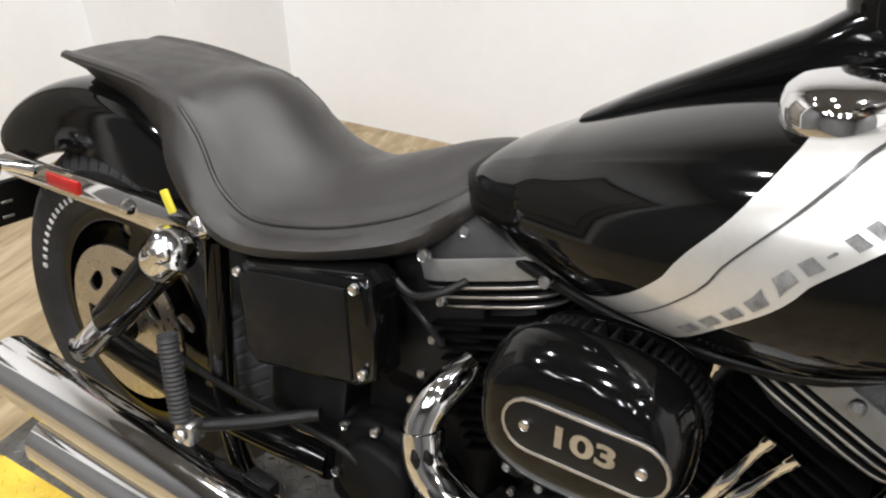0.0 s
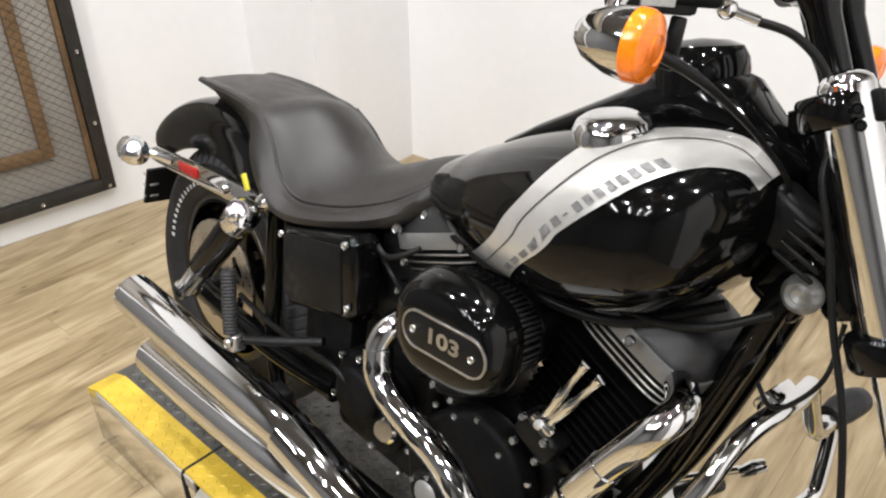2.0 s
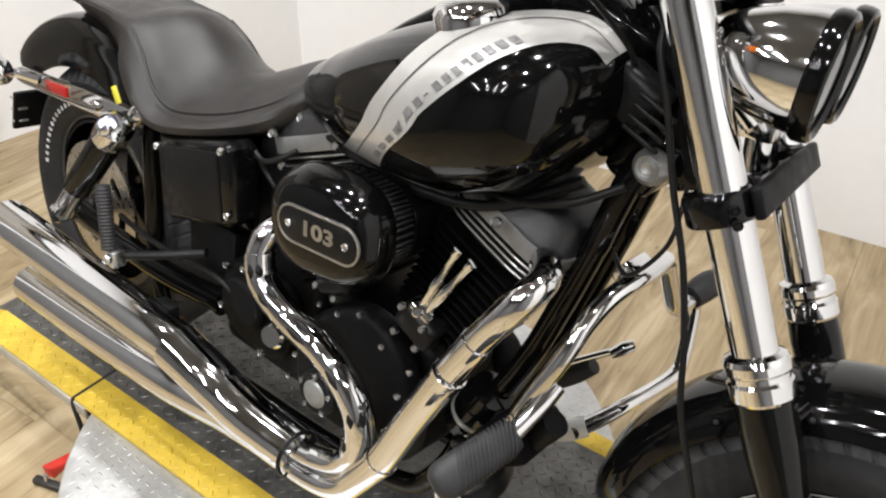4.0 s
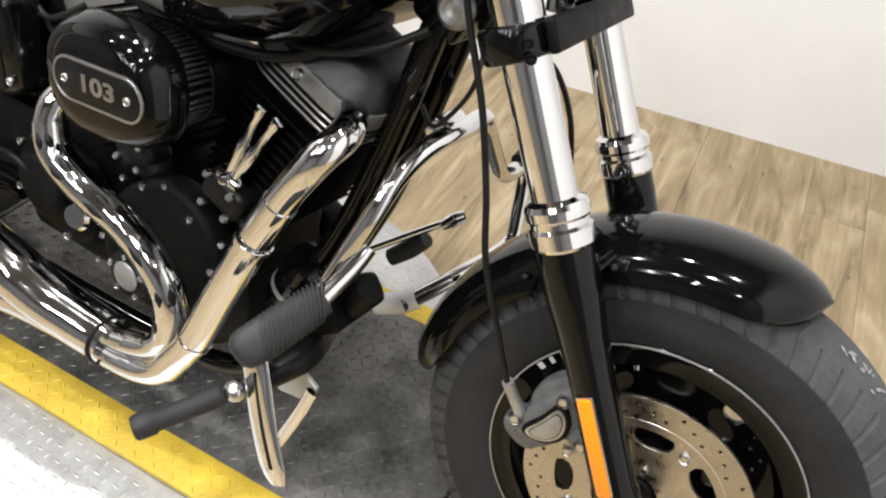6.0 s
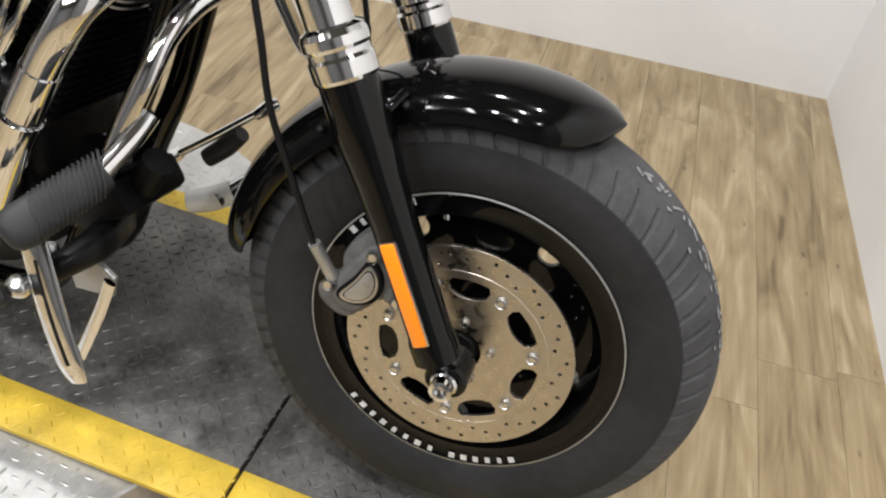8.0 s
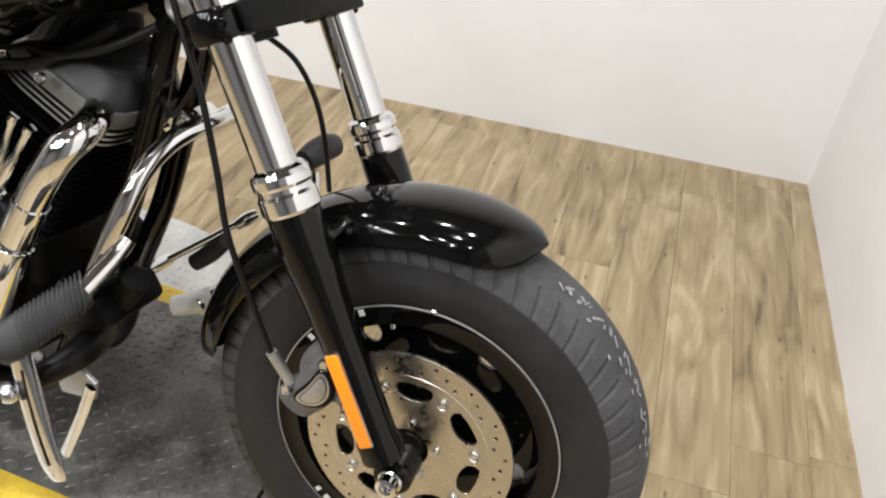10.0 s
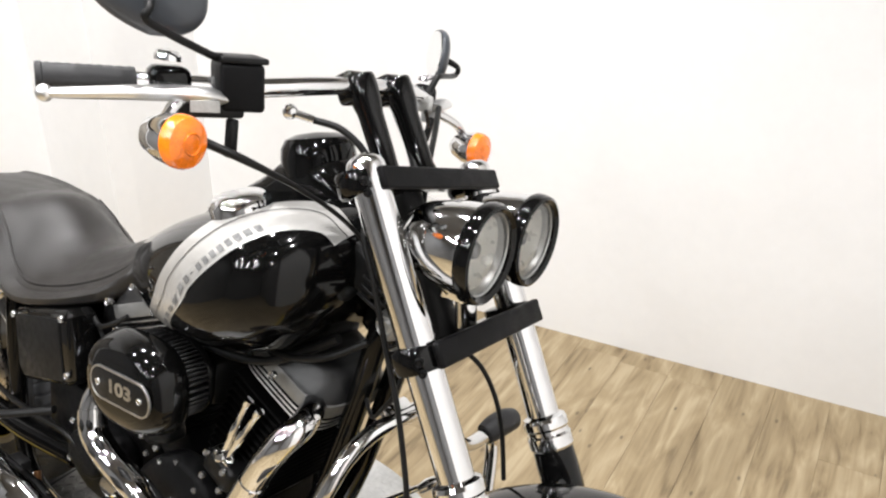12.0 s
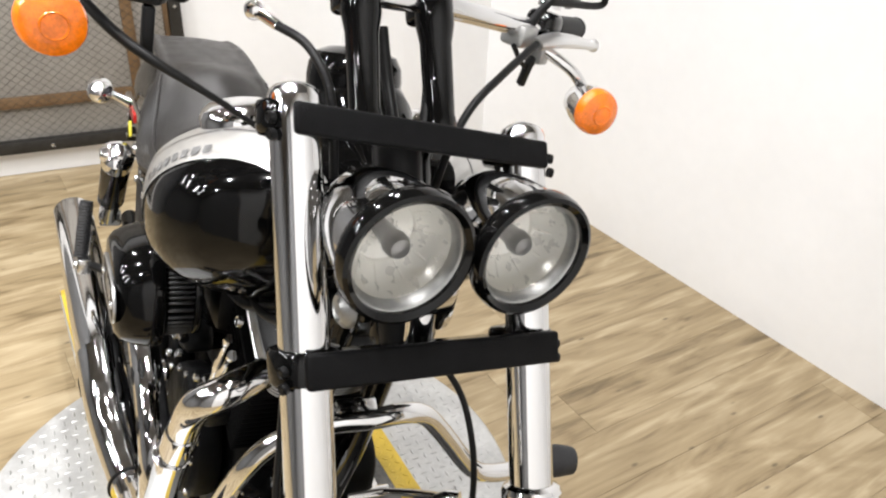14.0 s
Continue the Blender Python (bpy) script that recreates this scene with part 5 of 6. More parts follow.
# ------- engine
CRANK = Vector((-0.755, 0, 0.30))
part("crankcase", merged(
    lathe([(0.0, -0.105), (0.10, -0.105), (0.125, -0.09), (0.13, 0.09), (0.10, 0.105), (0, 0.105)], CRANK, (0, 1, 0), 40),
    block((0.30, 0.19, 0.19), pose(-1.02, 0, 0.30), 0.03, 3), block((0.24, 0.18, 0.12), pose(-0.75, 0, 0.40), 0.03, 3)), WRINKLE, bike, "black wrinkle-finish crankcase", 45)
# added block: keeps the gap behind the engine dark, hides the yellow edge
part("battery_tray", block((0.15, 0.19, 0.13), pose(-1.215, 0.0, 0.385), 0.012), SATIN, bike, "black block added to close the gap behind the gearbox")
part("primary_cover", slab(oval(0.29, 0.105, 3.2, 48), 0.07, Matrix.Translation((-0.90, 0.135, 0.315)) @ RIGHT, 0.02, 3), WRINKLE, bike, "black primary cover")
part("gearbox", block((0.22, 0.20, 0.20), pose(-1.00, 0.0, 0.44), 0.03, 3), WRINKLE, bike, "black gearbox casting")
cam_pts = [(-0.12, -0.02), (-0.10, -0.075), (-0.04, -0.10), (0.05, -0.09), (0.12, -0.03), (0.135, 0.05), (0.09, 0.13), (0.02, 0.15), (-0.05, 0.12), (-0.11, 0.05)]
cam_out = [(p.x, p.z) for p in smooth_path([(x, 0, y) for x, y in cam_pts + cam_pts[:1]], 5)[:-1]]
cam_case = part("cam_cover", slab(cam_out, 0.05, Matrix.Translation((-0.775, -0.128, 0.345)) @ RIGHT, 0.014, 3), WRINKLE, bike, "black cam cover")
CC = Vector((-0.824, -0.156, 0.298))
disc = part("points_cover", lathe([(0.042, -0.004), (0.042, 0.004), (0.039, 0.007), (0.031, 0.007), (0.029, 0.010), (0.0, 0.012)], CC, (0, -1, 0), 36), SATIN, cam_case, "round black timer cover")
part("polished_insert", lathe([(0.0, 0.0150), (0.015, 0.0140), (0.024, 0.0125), (0.027, 0.0095)], CC, (0, -1, 0), 32), ALU, disc, "polished round insert")
for k in range(5):
    a = 2 * math.pi * k / 5 + 0.35
    part("cover_screw", bolt(CC + Vector((0.036 * math.cos(a), -0.006, 0.036 * math.sin(a))), (0, -1, 0), 0.0055, 0.006), BOLT, disc, "zinc screw")
for x, z in ((-0.89, 0.34), (-0.87, 0.42), (-0.80, 0.47), (-0.70, 0.46), (-0.655, 0.39), (-0.67, 0.31), (-0.73, 0.26)):
    part("case_bolt", bolt((x, -0.150, z), (0, -1, 0), 0.006, 0.006), BOLT, cam_case, "zinc case bolt of a set partly added for sparkle")
gear = part("gearbox_cover", slab(oval(0.10, 0.085, 2.8, 36), 0.05, axes((-1.025, -0.115, 0.355), (1, 0, -0.15), (0.15, 0, 1)), 0.016, 3), WRINKLE, bike, "black gearbox side cover")
part("clutch_housing", slab(oval(0.055, 0.045, 2.5, 28), 0.03, axes((-1.035, -0.150, 0.375), (1, 0, -0.15), (0.15, 0, 1)), 0.01, 3), WRINKLE, gear, "raised black clutch cover")
part("dipstick", lathe([(0, 0.012), (0.02, 0.012), (0.025, 0.006), (0.025, 0)], (-0.952, -0.150, 0.345), (0.2, -1, 0.2), 20), CHROME, gear, "round chrome filler plug")
for x, z in ((-1.10, 0.42), (-1.05, 0.435), (-0.985, 0.425), (-0.945, 0.395), (-1.11, 0.33), (-0.99, 0.285)):
    part("case_bolt", bolt((x, -0.141, z), (0, -1, 0), 0.0075, 0.008), BOLT, gear, "chrome case bolt")
part("sensor_wire", tube([(-1.235, -0.150, 0.235), (-1.222, -0.156, 0.222), (-1.205, -0.158, 0.215)], 0.008), COPPER, gear, "amber coloured fitting")


def cylinder(top, lean, name):
    """A finned cylinder with its head and layered rocker box; top is the rocker box's centre on the right side."""
    up = Vector((math.sin(lean), 0, math.cos(lean)))
    fwd = Vector((math.cos(lean), 0, -math.sin(lean)))
    base = axes(top - Vector((0, 0.020, 0)), fwd, (0, 1, 0))  # x along the fins, y left, z up the cylinder
    flip = base if base.to_3x3().col[2].dot(up) > 0 else base
    jug = part(name, block((0.12, 0.14, 0.26), flip @ pose(0, 0, -0.17), 0.03, 2), SATIN, bike, "black finned cylinder")
    for k in range(12):
        part("fin", block((0.165 - 0.0015 * k, 0.185, 0.0052), flip @ pose(0, 0, -0.066 - 0.0155 * k), 0.002, 1), FINBLACK, jug)
    box = part("rocker_box", merged(
        loft([[flip @ Vector((x, y, z)) for x, y in oval(a, b, 4.0, 40)] for a, b, z in ((0.102, 0.088, 0.006), (0.102, 0.088, 0.016), (0.098, 0.084, 0.022), (0.086, 0.070, 0.052), (0.074, 0.060, 0.060), (0.05, 0.04, 0.063))])), ROCKER, jug, "dark grey rocker box cover")
    for k, (a, z) in enumerate(((0.104, 0.002), (0.102, -0.020), (0.099, -0.033), (0.096, -0.046))):
        plate = part("head_layer", slab(oval(a, a - 0.014, 4.5, 40), 0.009 if k else 0.028, flip @ pose(0, 0, z), 0.002, 2), GREYCOAT if k == 0 else WRINKLE, jug, "layered head plate")
        if k:
            part("bright_edge", slab(oval(a + 0.0012, a - 0.0128, 4.5, 40), 0.0032, flip @ pose(0, 0, z - 0.0005), 0.0008, 1), FINEDGE, plate, "machined bright edge")
    for x, y in ((0.07, -0.062), (-0.07, -0.062), (0.0, -0.072)):
        part("rocker_bolt", bolt(flip @ Vector((x, y, 0.022)), up, 0.007, 0.010), BOLT, jug, "chrome rocker bolt")
    return flip


F_HEAD = cylinder(Vector((-0.562, 0, 0.722)), radians(22.5), "front_cylinder")
R_HEAD = cylinder(Vector((-0.955, 0, 0.700)), radians(-22.5), "rear_cylinder")
# pushrod tubes and lifter block
for a, b in (((-0.605, -0.128, 0.668), (-0.652, -0.135, 0.545)), ((-0.578, -0.128, 0.658), (-0.640, -0.135, 0.545)), ((-0.862, -0.128, 0.64), (-0.835, -0.135, 0.53))):
    a, b = Vector(a), Vector(b)
    pr = part("pushrod_tube", lathe([(0.008, 0), (0.008, 0.012), (0.0062, 0.016), (0.0062, 0.055), (0.0085, 0.06), (0.0085, 0.085), (0.0075, 0.09), (0.0075, (b - a).length)], a, b - a, 16), CHROME, bike, "chrome pushrod tube")
part("lifter_block", block((0.075, 0.05, 0.05), axes((-0.650, -0.125, 0.520), (0.9, 0, -0.4), (0, 1, 0)), 0.012, 3), SATIN, bike, "black lifter cover")
part("lifter_block", block((0.075, 0.05, 0.05), axes((-0.83, -0.125, 0.515), (0.9, 0, 0.4), (0, 1, 0)), 0.012, 3), SATIN, bike, "black lifter cover")

# bolts added to give the lifter covers small glints
for x, z in ((-0.672, 0.548), (-0.628, 0.530), (-0.680, 0.500), (-0.635, 0.492), (-0.852, 0.545), (-0.808, 0.530), (-0.855, 0.498), (-0.812, 0.492)):
    part("lifter_bolt", bolt((x, -0.150, z), (0, -1, 0.25), 0.0065, 0.007), BOLT, bike, "chrome bolt added on the lifter cover for sparkle")
part("pushrod_base", merged(rod((-0.665, -0.135, 0.553), (-0.625, -0.135, 0.540), 0.012, 16, 0.003), rod((-0.652, -0.128, 0.535), (-0.645, -0.150, 0.552), 0.009, 14, 0.002)), CHROME, bike, "chrome pushrod base")
part("pushrod_base", merged(rod((-0.855, -0.135, 0.535), (-0.815, -0.135, 0.528), 0.012, 16, 0.003), rod((-0.835, -0.128, 0.522), (-0.835, -0.150, 0.538), 0.009, 14, 0.002)), CHROME, bike, "chrome pushrod base")
# more added bolts that stand in for sparkle on case, frame and seat
for x, z in ((-0.905, 0.285), (-0.715, 0.235), (-0.62, 0.335), (-0.64, 0.445), (-0.755, 0.490), (-0.845, 0.465)):
    part("case_bolt", bolt((x, -0.148, z), (0, -1, 0), 0.0055, 0.006), BOLT, bike, "zinc case bolt of a set partly added for sparkle")
for x, z in ((-0.985, 0.655), (-0.990, 0.60), (-1.000, 0.545), (-1.010, 0.50), (-0.965, 0.515)):
    part("bracket_bolt", bolt((x, -0.125, z), (0, -1, 0.15), 0.0065, 0.007), BOLT, bike, "zinc bolt added behind the engine for sparkle")
part("seat_bolt", bolt((-1.02, -0.118, 0.700), (0, -1, 0.2), 0.008, 0.008), BOLT, bike, "zinc bolt added under the seat for sparkle")
part("wiring_clip", merged(tube([(-1.06, -0.13, 0.665), (-1.02, -0.14, 0.655), (-0.985, -0.135, 0.670), (-0.96, -0.12, 0.690)], 0.005, 8), tube([(-1.05, -0.125, 0.645), (-1.0, -0.14, 0.63), (-0.975, -0.13, 0.60)], 0.004, 8)), CABLE, bike, "black wiring behind the seat")

# ------- air cleaner
AC = axes((-0.750, -0.209, 0.680), (1, 0, 0.085), (-0.085, 0, 1))  # z towards the rider's right
AC = AC if AC.to_3x3().col[2].y < 0 else AC @ Matrix.Rotation(math.pi, 4, "X")
ACS = 1 if (AC.to_3x3() @ Vector((0, 1, 0))).z > 0 else -1
cover = part("air_cleaner", loft([[AC @ Vector((x - 0.006, y - ACS * 0.007, z)) for x, y in oval(a * 0.81, b * 0.84, n, 56)] for a, b, z, n in ((0.098, 0.072, -0.03, 2.6), (0.100, 0.074, -0.005, 2.6), (0.126, 0.094, 0.000, 2.7), (0.131, 0.099, 0.008, 2.7), (0.130, 0.098, 0.022, 2.7), (0.122, 0.090, 0.044, 2.7), (0.112, 0.081, 0.057, 2.8), (0.100, 0.070, 0.064, 2.9), (0.08, 0.05, 0.0665, 3), (0.03, 0.02, 0.067, 3))]), GLOSS, bike, "gloss black oval air cleaner cover", 40)
for k in range(56):
    t = 2 * math.pi * k / 56
    c, s = math.cos(t), math.sin(t)
    x, y = 0.090 * math.copysign(abs(c) ** (2 / 2.6), c), 0.060 * math.copysign(abs(s) ** (2 / 2.6), s)
    m = AC @ Matrix.Translation((x - 0.004, y - ACS * 0.004, -0.022)) @ Matrix.Rotation(math.atan2(y, x), 4, "Z")
    part("pleat", block((0.016, 0.0048, 0.038), m, 0.0018, 1), ROCKER, cover, "black filter pleat")
part("back_plate", slab(oval(0.097, 0.068, 2.6, 48), 0.012, AC @ pose(-0.004, -0.004 * ACS, -0.047), 0.003), GLOSS, cover, "black filter back plate")
part("intake", block((0.12, 0.12, 0.09), pose(-0.75, -0.07, 0.655), 0.02), SATIN, bike, "black throttle body behind the air cleaner")
badge = part("badge_plate", slab(stadium(0.052, 0.027), 0.004, AC @ pose(0.012, -0.003 * ACS, 0.0675), 0.0012), SATIN, cover, "black oblong badge plate")
part("badge_edge", pierced([stadium(0.052, 0.0285), stadium(0.052, 0.0262)], 0.003, AC @ pose(0.012, -0.003 * ACS, 0.0685), 0.0004), FINEDGE, badge, "thin bright badge outline")
TXT = AC @ pose(0.012, -0.003 * ACS, 0.0695)
if ACS < 0:
    TXT = TXT @ Matrix.Rotation(math.pi, 4, "Z")
part("badge_number", lettering("103", 0.036, 0.0008, TXT @ Matrix.Diagonal((1.25, 0.85, 1, 1))), FINEDGE, badge, "silver number 103")
for x in (-0.044, 0.068):
    part("badge_screw", bolt(AC @ Vector((x, -0.003 * ACS, 0.0692)), AC.to_3x3() @ Vector((0, 0, 1)), 0.0058, 0.004), BOLT, badge, "chrome badge screw")
part("breather_bracket", tube([(-0.80, -0.13, 0.575), (-0.78, -0.16, 0.57), (-0.75, -0.16, 0.565)], 0.008), CHROME, bike, "chrome bracket under the air cleaner")

# ------- exhaust
EXH_R = [(-0.935, -0.125, 0.585), (-0.946, -0.175, 0.566), (-0.950, -0.195, 0.530), (-0.932, -0.200, 0.484), (-0.870, -0.200, 0.450), (-0.773, -0.200, 0.426), (-0.706, -0.200, 0.380), (-0.683, -0.200, 0.330), (-0.687, -0.200, 0.280), (-0.722, -0.200, 0.232), (-0.80, -0.205, 0.208), (-0.88, -0.205, 0.206)]
rear_pipe = part("rear_header", tube(EXH_R, 0.0225, 20, 8), CHROME, bike, "chrome rear exhaust header", 70)
shield_r = part("header_shield", tube(EXH_R[2:9], [0.0255, 0.0265, 0.0265, 0.0265, 0.0265, 0.0265, 0.026], 20, 8), CHROME, rear_pipe, "slotted chrome heat shield", 70)
P = smooth_path(EXH_R[2:9], 8)
for i0, i1 in ((3, 8), (10, 16), (18, 24), (26, 32), (34, 40), (42, 47)):
    for tilt in (0.25, 1.05):
        pts = []
        for i in range(i0, i1):
            d = (P[i + 1] - P[i - 1]).normalized()
            up = Vector((0, 0, 1)) - d * d.z
            side = (Vector((0, -1, 0)) - d * -d.y).normalized()
            n = (side * math.cos(tilt) + up.normalized() * math.sin(tilt)).normalized()
            pts.append(P[i] + n * 0.0212)
        part("slot", tube(pts[::2], [0.0045] + [0.0080] * (len(pts[::2]) - 2) + [0.0045], 10, 3), SATIN, shield_r, "dark slot in the shield")
EXH_F = [(-0.475, -0.115, 0.705), (-0.446, -0.165, 0.705), (-0.458, -0.198, 0.676), (-0.500, -0.203, 0.600), (-0.542, -0.205, 0.510), (-0.587, -0.205, 0.408), (-0.628, -0.208, 0.306), (-0.677, -0.212, 0.226), (-0.725, -0.215, 0.192), (-0.80, -0.218, 0.180), (-0.88, -0.218, 0.181)]
front_pipe = part("front_header", tube(EXH_F, 0.0215, 20, 8), CHROME, bike, "chrome front exhaust header", 70)
part("header_shield", tube(EXH_F[3:8], [0.0235, 0.0245, 0.0245, 0.0245, 0.024], 20, 8), CHROME, front_pipe, "chrome heat shield", 70)
for z, y in ((0.53, -0.235), (0.31, -0.24)):
    part("shield_clamp", lathe([(0.0255, -0.005), (0.027, -0.004), (0.027, 0.004), (0.0255, 0.005)], (np.interp(z, [0.226, 0.306, 0.408, 0.510, 0.6], [-0.677, -0.628, -0.587, -0.542, -0.5]), -0.207, z), (0.4, 0, 0.9), 24), CHROME, front_pipe, "chrome clamp band")
MUF_U = [(-0.835, -0.217, 0.211), (-0.912, -0.228, 0.228), (-0.987, -0.240, 0.256), (-1.084, -0.246, 0.278), (-1.181, -0.251, 0.285), (-1.403, -0.258, 0.287), (-1.644, -0.266, 0.291), (-1.697, -0.268, 0.292)]
upper = part("upper_muffler", tube(MUF_U, [0.036, 0.038, 0.038, 0.041, 0.044, 0.0465, 0.048, 0.048], 28, 6, False), CHROME, bike, "long chrome upper muffler", 70)
part("muffler_tip", lathe([(0.048, 0.0), (0.048, 0.006), (0.044, 0.008), (0.040, 0.0), (0.038, -0.05), (0.0, -0.06)], (-1.697, -0.268, 0.292), (-1, -0.02, 0.01), 32), CHROME, upper, "open chrome muffler tip")
MUF_L = [(-0.887, -0.224, 0.201), (-0.971, -0.229, 0.198), (-1.065, -0.232, 0.186), (-1.161, -0.238, 0.182), (-1.403, -0.246, 0.167), (-1.635, -0.252, 0.159)]
lower = part("lower_muffler", tube(MUF_L, [0.034, 0.036, 0.040, 0.044, 0.045, 0.045], 28, 6, False), CHROME, bike, "long chrome lower muffler", 70)
part("muffler_tip", lathe([(0.045, 0.0), (0.045, 0.006), (0.041, 0.008), (0.037, 0.0), (0.036, -0.05), (0.0, -0.06)], (-1.635, -0.252, 0.159), (-1, -0.02, -0.03), 32), CHROME, lower, "open chrome muffler tip")
part("collector_shield", tube([(-0.800, -0.214, 0.207), (-0.912, -0.232, 0.228), (-0.997, -0.244, 0.258), (-1.103, -0.250, 0.281)], [0.041, 0.044, 0.045, 0.047], 24, 6), CHROME, upper, "stepped chrome collector shield", 70)
part("shield_band", lathe([(0.043, -0.004), (0.045, -0.002), (0.045, 0.002), (0.043, 0.004)], (-0.804, -0.215, 0.207), (1, 0, 0), 32), SATIN, upper, "dark clamp band")
part("muffler_bracket", block((0.05, 0.03, 0.09), pose(-1.190, -0.212, 0.273), 0.006), SATIN, bike, "black muffler bracket")

# ------- passenger peg
peg = part("passenger_peg", lathe([(0, 0)] + [(0.0130 + (0.0016 if k % 2 else 0), 0.004 + 0.115 * k / 36) for k in range(37)] + [(0.013, 0.124), (0, 0.124)], (-1.266, -0.280, 0.414), (-0.30, 0.10, 0.95), 20), PEGRUB, bike, "folded ribbed rubber passenger peg")
part("peg_clevis", block((0.03, 0.03, 0.035), pose(-1.260, -0.272, 0.403), 0.006), BOLT, peg, "alloy peg clevis")
part("peg_bolt", bolt((-1.258, -0.288, 0.404), (0, -1, 0), 0.010, 0.006), BOLT, peg, "zinc peg bolt")
part("peg_arm", tube([(-1.26, -0.262, 0.404), (-1.20, -0.228, 0.420), (-1.12, -0.175, 0.445)], 0.0105, flat=0.8), SATIN, peg, "black peg arm")

# ------- engine guard, forward controls, right foot
GUARD_R = [(-0.374, 0.0, 0.697), (-0.376, -0.045, 0.697), (-0.384, -0.085, 0.684), (-0.392, -0.122, 0.655), (-0.400, -0.148, 0.61), (-0.425, -0.165, 0.53), (-0.445, -0.17, 0.47), (-0.49, -0.15, 0.40), (-0.56, -0.10, 0.33)]
GUARD_L = [(-0.455, 0.085, 0.318), (-0.425, 0.13, 0.345), (-0.402, 0.19, 0.366), (-0.385, 0.27, 0.378), (-0.380, 0.305, 0.395), (-0.386, 0.318, 0.44), (-0.396, 0.328, 0.50), (-0.398, 0.318, 0.530), (-0.394, 0.285, 0.540), (-0.389, 0.225, 0.548), (-0.388, 0.185, 0.570), (-0.390, 0.125, 0.640), (-0.386, 0.085, 0.682), (-0.378, 0.045, 0.697)]
guard = part("engine_guard", tube(GUARD_L + GUARD_R, 0.0138, 18, 6), CHROME, bike, "bent chrome engine guard", 70)
part("guard_mount", block((0.034, 0.06, 0.034), pose(-0.388, -0.02, 0.698, 0, 30, 0), 0.006), CHROME, guard, "chrome guard clamp")
part("guard_foot", tube([(-0.440, 0.105, 0.330), (-0.465, 0.090, 0.314), (-0.50, 0.078, 0.298)], [0.018, 0.020, 0.018], 18), BOOT, guard, "white plastic end of the guard")
part("highway_peg", tube([(-0.396, 0.292, 0.541), (-0.391, 0.318, 0.550), (-0.386, 0.345, 0.555), (-0.381, 0.368, 0.555)], [0.021, 0.025, 0.025, 0.021], 18), PEGRUB, guard, "black rubber sleeve peg on the guard")
# ribbed pad on its arm
PADM = axes((-0.432, -0.262, 0.478), (0.30, 0.86, 0.40), (-0.72, -0.05, 0.60)) @ Matrix.Scale(0.84, 4)
pad = part("brake_pad", loft([[PADM @ Vector((u, y * k, z * k)) for y, z in oval(0.030, 0.022, 2.6, 28)] for u, k in ((-0.078, 0.25), (-0.076, 0.62), (-0.068, 0.92), (-0.055, 1.04), (-0.03, 1.05), (0.03, 0.98), (0.065, 0.88), (0.075, 0.8))]), PEGRUB, bike, "rounded black rubber foot pad", 50)
for k in range(15):
    u = -0.034 + 0.0074 * k
    part("pad_rib", tube([PADM @ Vector((u + 0.016 * math.cos(t), 0.0302 * math.copysign(abs(math.cos(t)) ** 0.77, math.cos(t)) * (1.03 - 1.1 * max(u, 0)), 0.0222 * abs(math.sin(t)) ** 0.77 * (1.03 - 1.1 * max(u, 0)))) for t in np.linspace(0.08, math.pi - 0.08, 11)], 0.0018, 6, 2), PEGRUB, pad, "raised rubber rib")
part("pad_arm", tube([PADM @ Vector((0.06, 0, 0)), (-0.405, -0.17, 0.535), (-0.40, -0.145, 0.56)], 0.013), CHROME, pad, "chrome pad arm")
strap = [(-0.475, -0.262, 0.430), (-0.455, -0.272, 0.400), (-0.425, -0.284, 0.335), (-0.398, -0.290, 0.280), (-0.385, -0.290, 0.255)]
lever_arm = part("brake_lever", tube(strap, [0.022, 0.024, 0.024, 0.023, 0.014], 18, 6, True, 0.32, (0, 1, 0)), CHROME, bike, "wide bent chrome brake lever")
# a dark strip laid along the middle of the lever's outer face
part("lever_channel", tube([Vector(p) + Vector((0.004, -0.0062, 0.002)) for p in strap[1:4]], 0.0045, 10, 6, True, 0.5, (0, 1, 0)), SATIN, lever_arm, "dark strip along the lever")
part("lever_link", tube([(-0.411, -0.205, 0.345), (-0.430, -0.205, 0.285), (-0.465, -0.205, 0.195)], 0.009, 12, 6, True, 0.5), CHROME, lever_arm, "chrome linkage bar")
part("link_plate", slab([(-0.035, -0.02), (0.025, -0.028), (0.038, 0.0), (0.01, 0.03), (-0.035, 0.022)], 0.008, axes((-0.445, -0.195, 0.335), (0.9, 0, 0.3), (-0.3, 0, 0.9)), 0.002), ALU, lever_arm, "pale alloy link plate")
a, b = Vector((-0.475, -0.262, 0.352)), Vector((-0.556, -0.385, 0.304))
fpeg = part("foot_peg", lathe([(0, 0.035), (0.013, 0.035), (0.0145, 0.040), (0.0145, 0.12), (0.0175, 0.124), (0.0175, 0.146), (0.015, 0.150), (0, 0.150)], a, b - a, 20), PEGRUB, bike, "black rubber foot peg")
part("peg_mount", merged(tube([a + Vector((0.005, 0.006, 0.003)), (-0.452, -0.235, 0.372), (-0.44, -0.19, 0.385), (-0.47, -0.12, 0.37)], [0.014, 0.018, 0.022, 0.024]), ball((-0.462, -0.248, 0.362), 0.015)), SATIN, fpeg, "black cast peg mount")
part("peg_pivot", ball(a.lerp(b, 0.10), 0.0165, (1, 1, 0.9)), BOLT, fpeg, "bright peg pivot")
part("pivot_bolt", bolt((-0.470, -0.235, 0.385), (0.2, -0.6, 0.7), 0.010, 0.008), BOLT, fpeg, "bright pivot bolt")
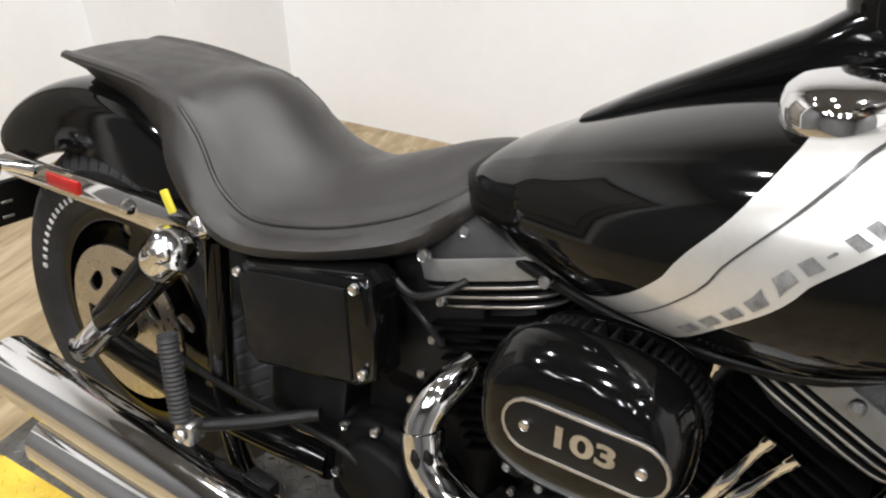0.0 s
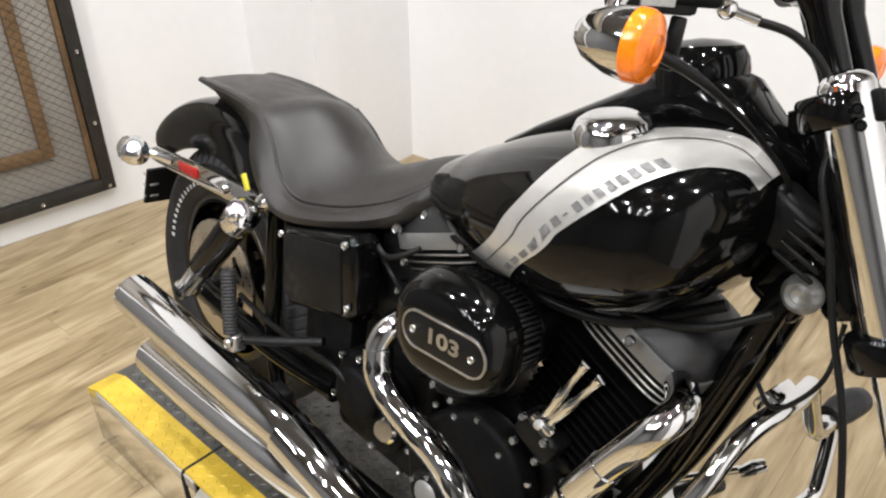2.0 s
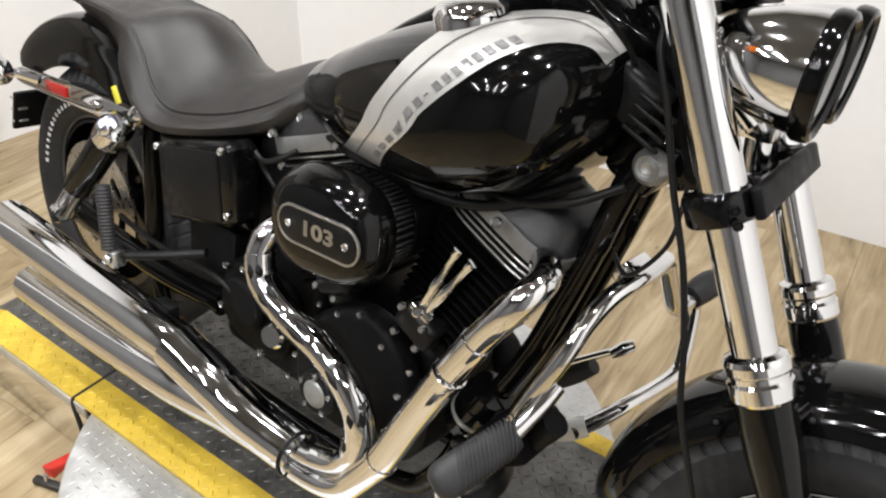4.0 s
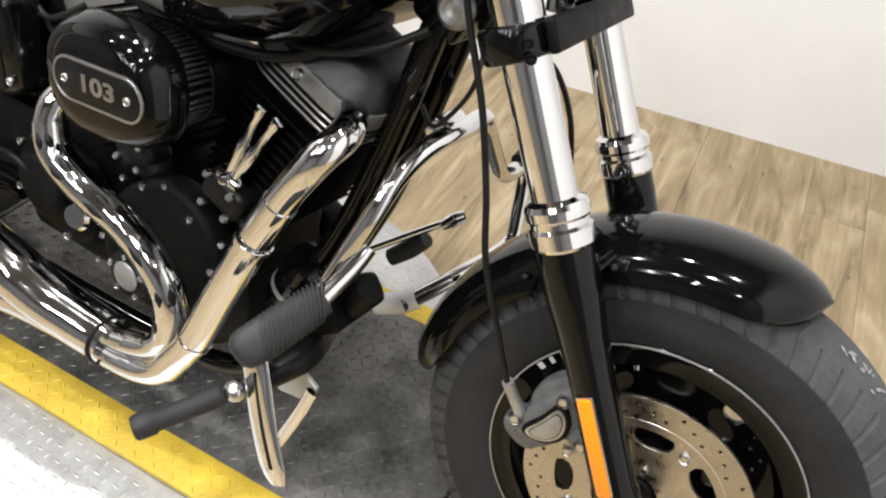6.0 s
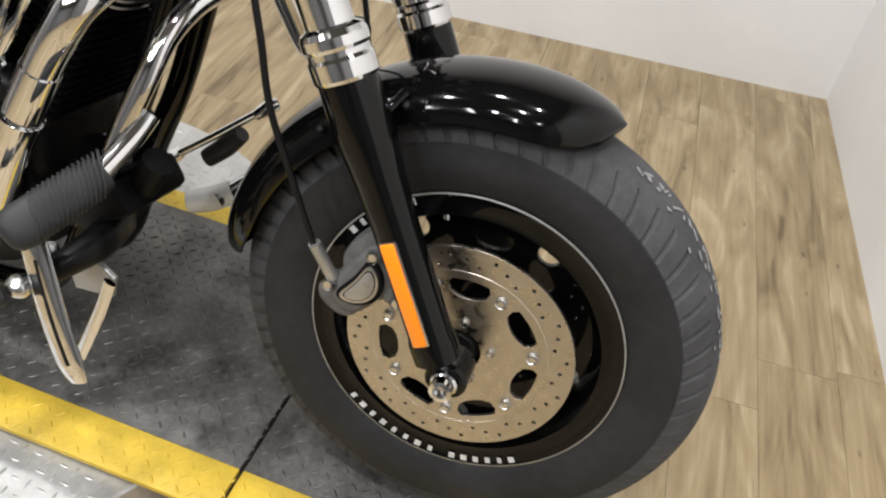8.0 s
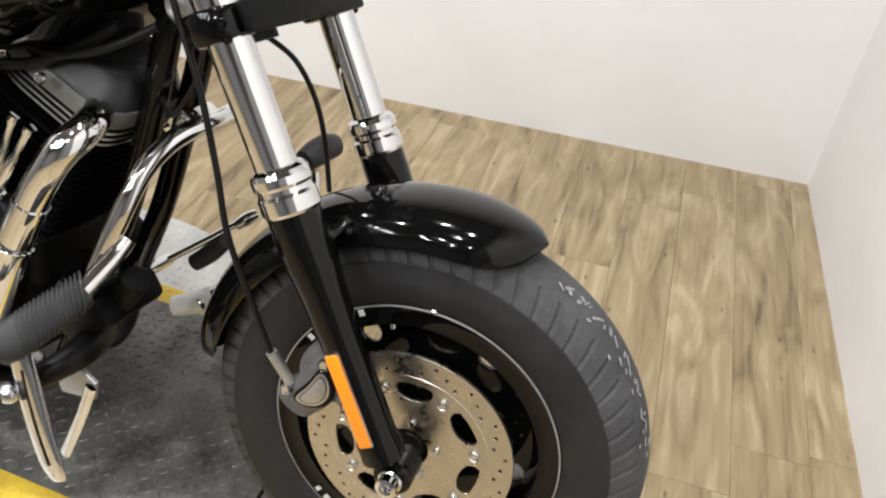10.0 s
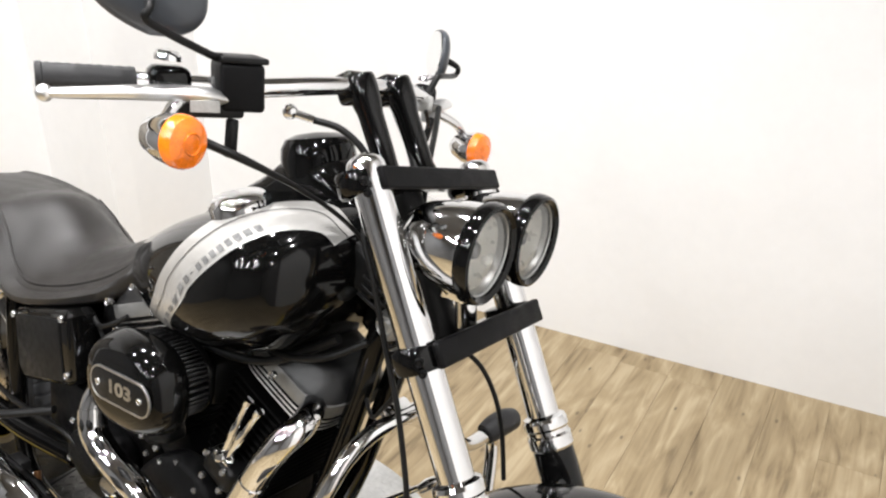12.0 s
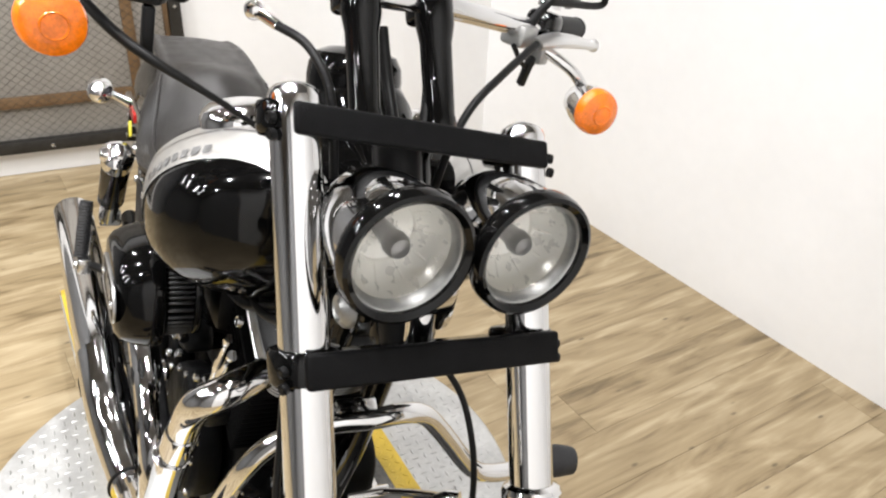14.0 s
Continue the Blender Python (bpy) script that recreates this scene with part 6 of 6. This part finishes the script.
part("control_bracket", merged(block((0.10, 0.12, 0.05), pose(-0.455, -0.12, 0.425, 0, -35, 0), 0.012), tube([(-0.39, -0.14, 0.50), (-0.43, -0.13, 0.44), (-0.52, -0.09, 0.35)], 0.02)), WRINKLE, bike, "black forward control bracket")
# left side: peg on the guard, shift lever and side stand
shift = part("shift_lever", merged(tube([(-0.610, 0.185, 0.300), (-0.545, 0.210, 0.355), (-0.472, 0.215, 0.420)], 0.007), rod((-0.610, 0.115, 0.300), (-0.610, 0.195, 0.300), 0.012)), CHROME, bike, "slim chrome shift lever")
part("shift_knob", tube([(-0.472, 0.205, 0.416), (-0.459, 0.217, 0.430), (-0.447, 0.231, 0.438)], [0.009, 0.013, 0.011], 14), CHROME, shift, "chrome lever end")
part("shift_peg", tube([(-0.560, 0.205, 0.305), (-0.530, 0.215, 0.335), (-0.500, 0.215, 0.370)], [0.016, 0.018, 0.014], 14), PEGRUB, shift, "black rubber shift peg")
part("side_stand", merged(tube([(-0.86, 0.12, 0.17), (-0.85, 0.20, 0.14), (-0.84, 0.275, 0.088)], 0.013), block((0.05, 0.03, 0.012), pose(-0.84, 0.285, 0.080, -13, 0, 0), 0.004)), CHROME, bike, "chrome side stand")
# oil filter and cooler lines ahead of the crankcase
of = part("oil_filter", lathe([(0, 0), (0.034, 0.0), (0.038, 0.005), (0.038, 0.03), (0.035, 0.033), (0.035, 0.04), (0.038, 0.043), (0.038, 0.068), (0.035, 0.071), (0.035, 0.078), (0.038, 0.08), (0.036, 0.105), (0.02, 0.112), (0, 0.112)], (-0.585, -0.055, 0.33), (0.42, -0.05, 0.9), 28), GLOSS, bike, "black canister oil filter with raised bands")
part("filter_band", lathe([(0.0383, 0.032), (0.0395, 0.034), (0.0395, 0.039), (0.0383, 0.041)], (-0.585, -0.055, 0.33), (0.42, -0.05, 0.9), 28), ALU, of, "grey band")

# ------- cables
part("throttle_cable", tube([(-0.560, -0.330, 1.135), (-0.515, -0.305, 1.120), (-0.485, -0.270, 1.103), (-0.47, -0.200, 1.068), (-0.455, -0.130, 1.025), (-0.435, -0.085, 0.98), (-0.44, -0.05, 0.93)], [0.0060, 0.0060, 0.0056, 0.0036, 0.0034, 0.0034, 0.0034], 10, 8), CABLE, bike, "black throttle cable")
part("brake_line", tube([(-0.52, -0.165, 1.155), (-0.50, -0.15, 1.150), (-0.465, -0.125, 1.142), (-0.432, -0.108, 1.115), (-0.415, -0.10, 1.075), (-0.40, -0.095, 1.02)], 0.005, 10, 8), CABLE, bike, "black brake line")
part("banjo_fitting", merged(ball((-0.522, -0.168, 1.157), 0.011), rod((-0.522, -0.168, 1.157), (-0.495, -0.148, 1.15), 0.006)), CHROME, bike, "chrome banjo fitting")
part("clutch_cable", tube([(-0.55, 0.21, 1.15), (-0.50, 0.14, 1.12), (-0.46, 0.08, 1.08), (-0.44, 0.05, 1.0), (-0.46, 0.06, 0.9)], 0.0052, 10, 8), CABLE, bike, "black clutch cable")
part("wiring_loom", tube([(-0.50, -0.03, 1.16), (-0.47, -0.025, 1.11), (-0.43, -0.02, 1.06), (-0.42, 0.0, 1.0)], 0.007, 10, 8), CABLE, bike, "black wiring loom")
part("wiring_loom", tube([(-0.50, 0.03, 1.16), (-0.455, 0.02, 1.11), (-0.42, 0.01, 1.06)], 0.007, 10, 8), CABLE, bike, "black wiring loom")
part("lower_hose", tube([(-0.35, 0.02, 0.835), (-0.335, 0.045, 0.82), (-0.300, 0.07, 0.79), (-0.272, 0.085, 0.74), (-0.255, 0.095, 0.68), (-0.24, 0.10, 0.60)], 0.004, 10, 8), CABLE, bike, "black hose below the lower clamp")
part("horn_cable", tube([(-0.33, -0.09, 0.86), (-0.325, -0.105, 0.80), (-0.345, -0.11, 0.755), (-0.37, -0.10, 0.73), (-0.40, -0.08, 0.74)], 0.003, 10, 8), CABLE, bike, "thin black cable loop")
part("spark_lead", tube([(-0.65, -0.10, 0.78), (-0.56, -0.115, 0.765), (-0.47, -0.11, 0.79), (-0.41, -0.08, 0.83)], 0.006, 10, 8), CABLE, bike, "black spark plug lead")
part("under_tank_rail", tube([(-1.00, -0.075, 0.735), (-0.85, -0.115, 0.728), (-0.72, -0.13, 0.726), (-0.58, -0.12, 0.745), (-0.46, -0.09, 0.82)], 0.008, 12, 6), SATIN, bike, "satin black rail under the tank")
for x in (-0.985, -0.86, -0.55):
    part("rail_bolt", bolt((x, -0.13 if x > -0.9 else -0.09, 0.735), (0, -1, 0.2), 0.008, 0.007), BOLT, bike, "zinc bolt under the tank")
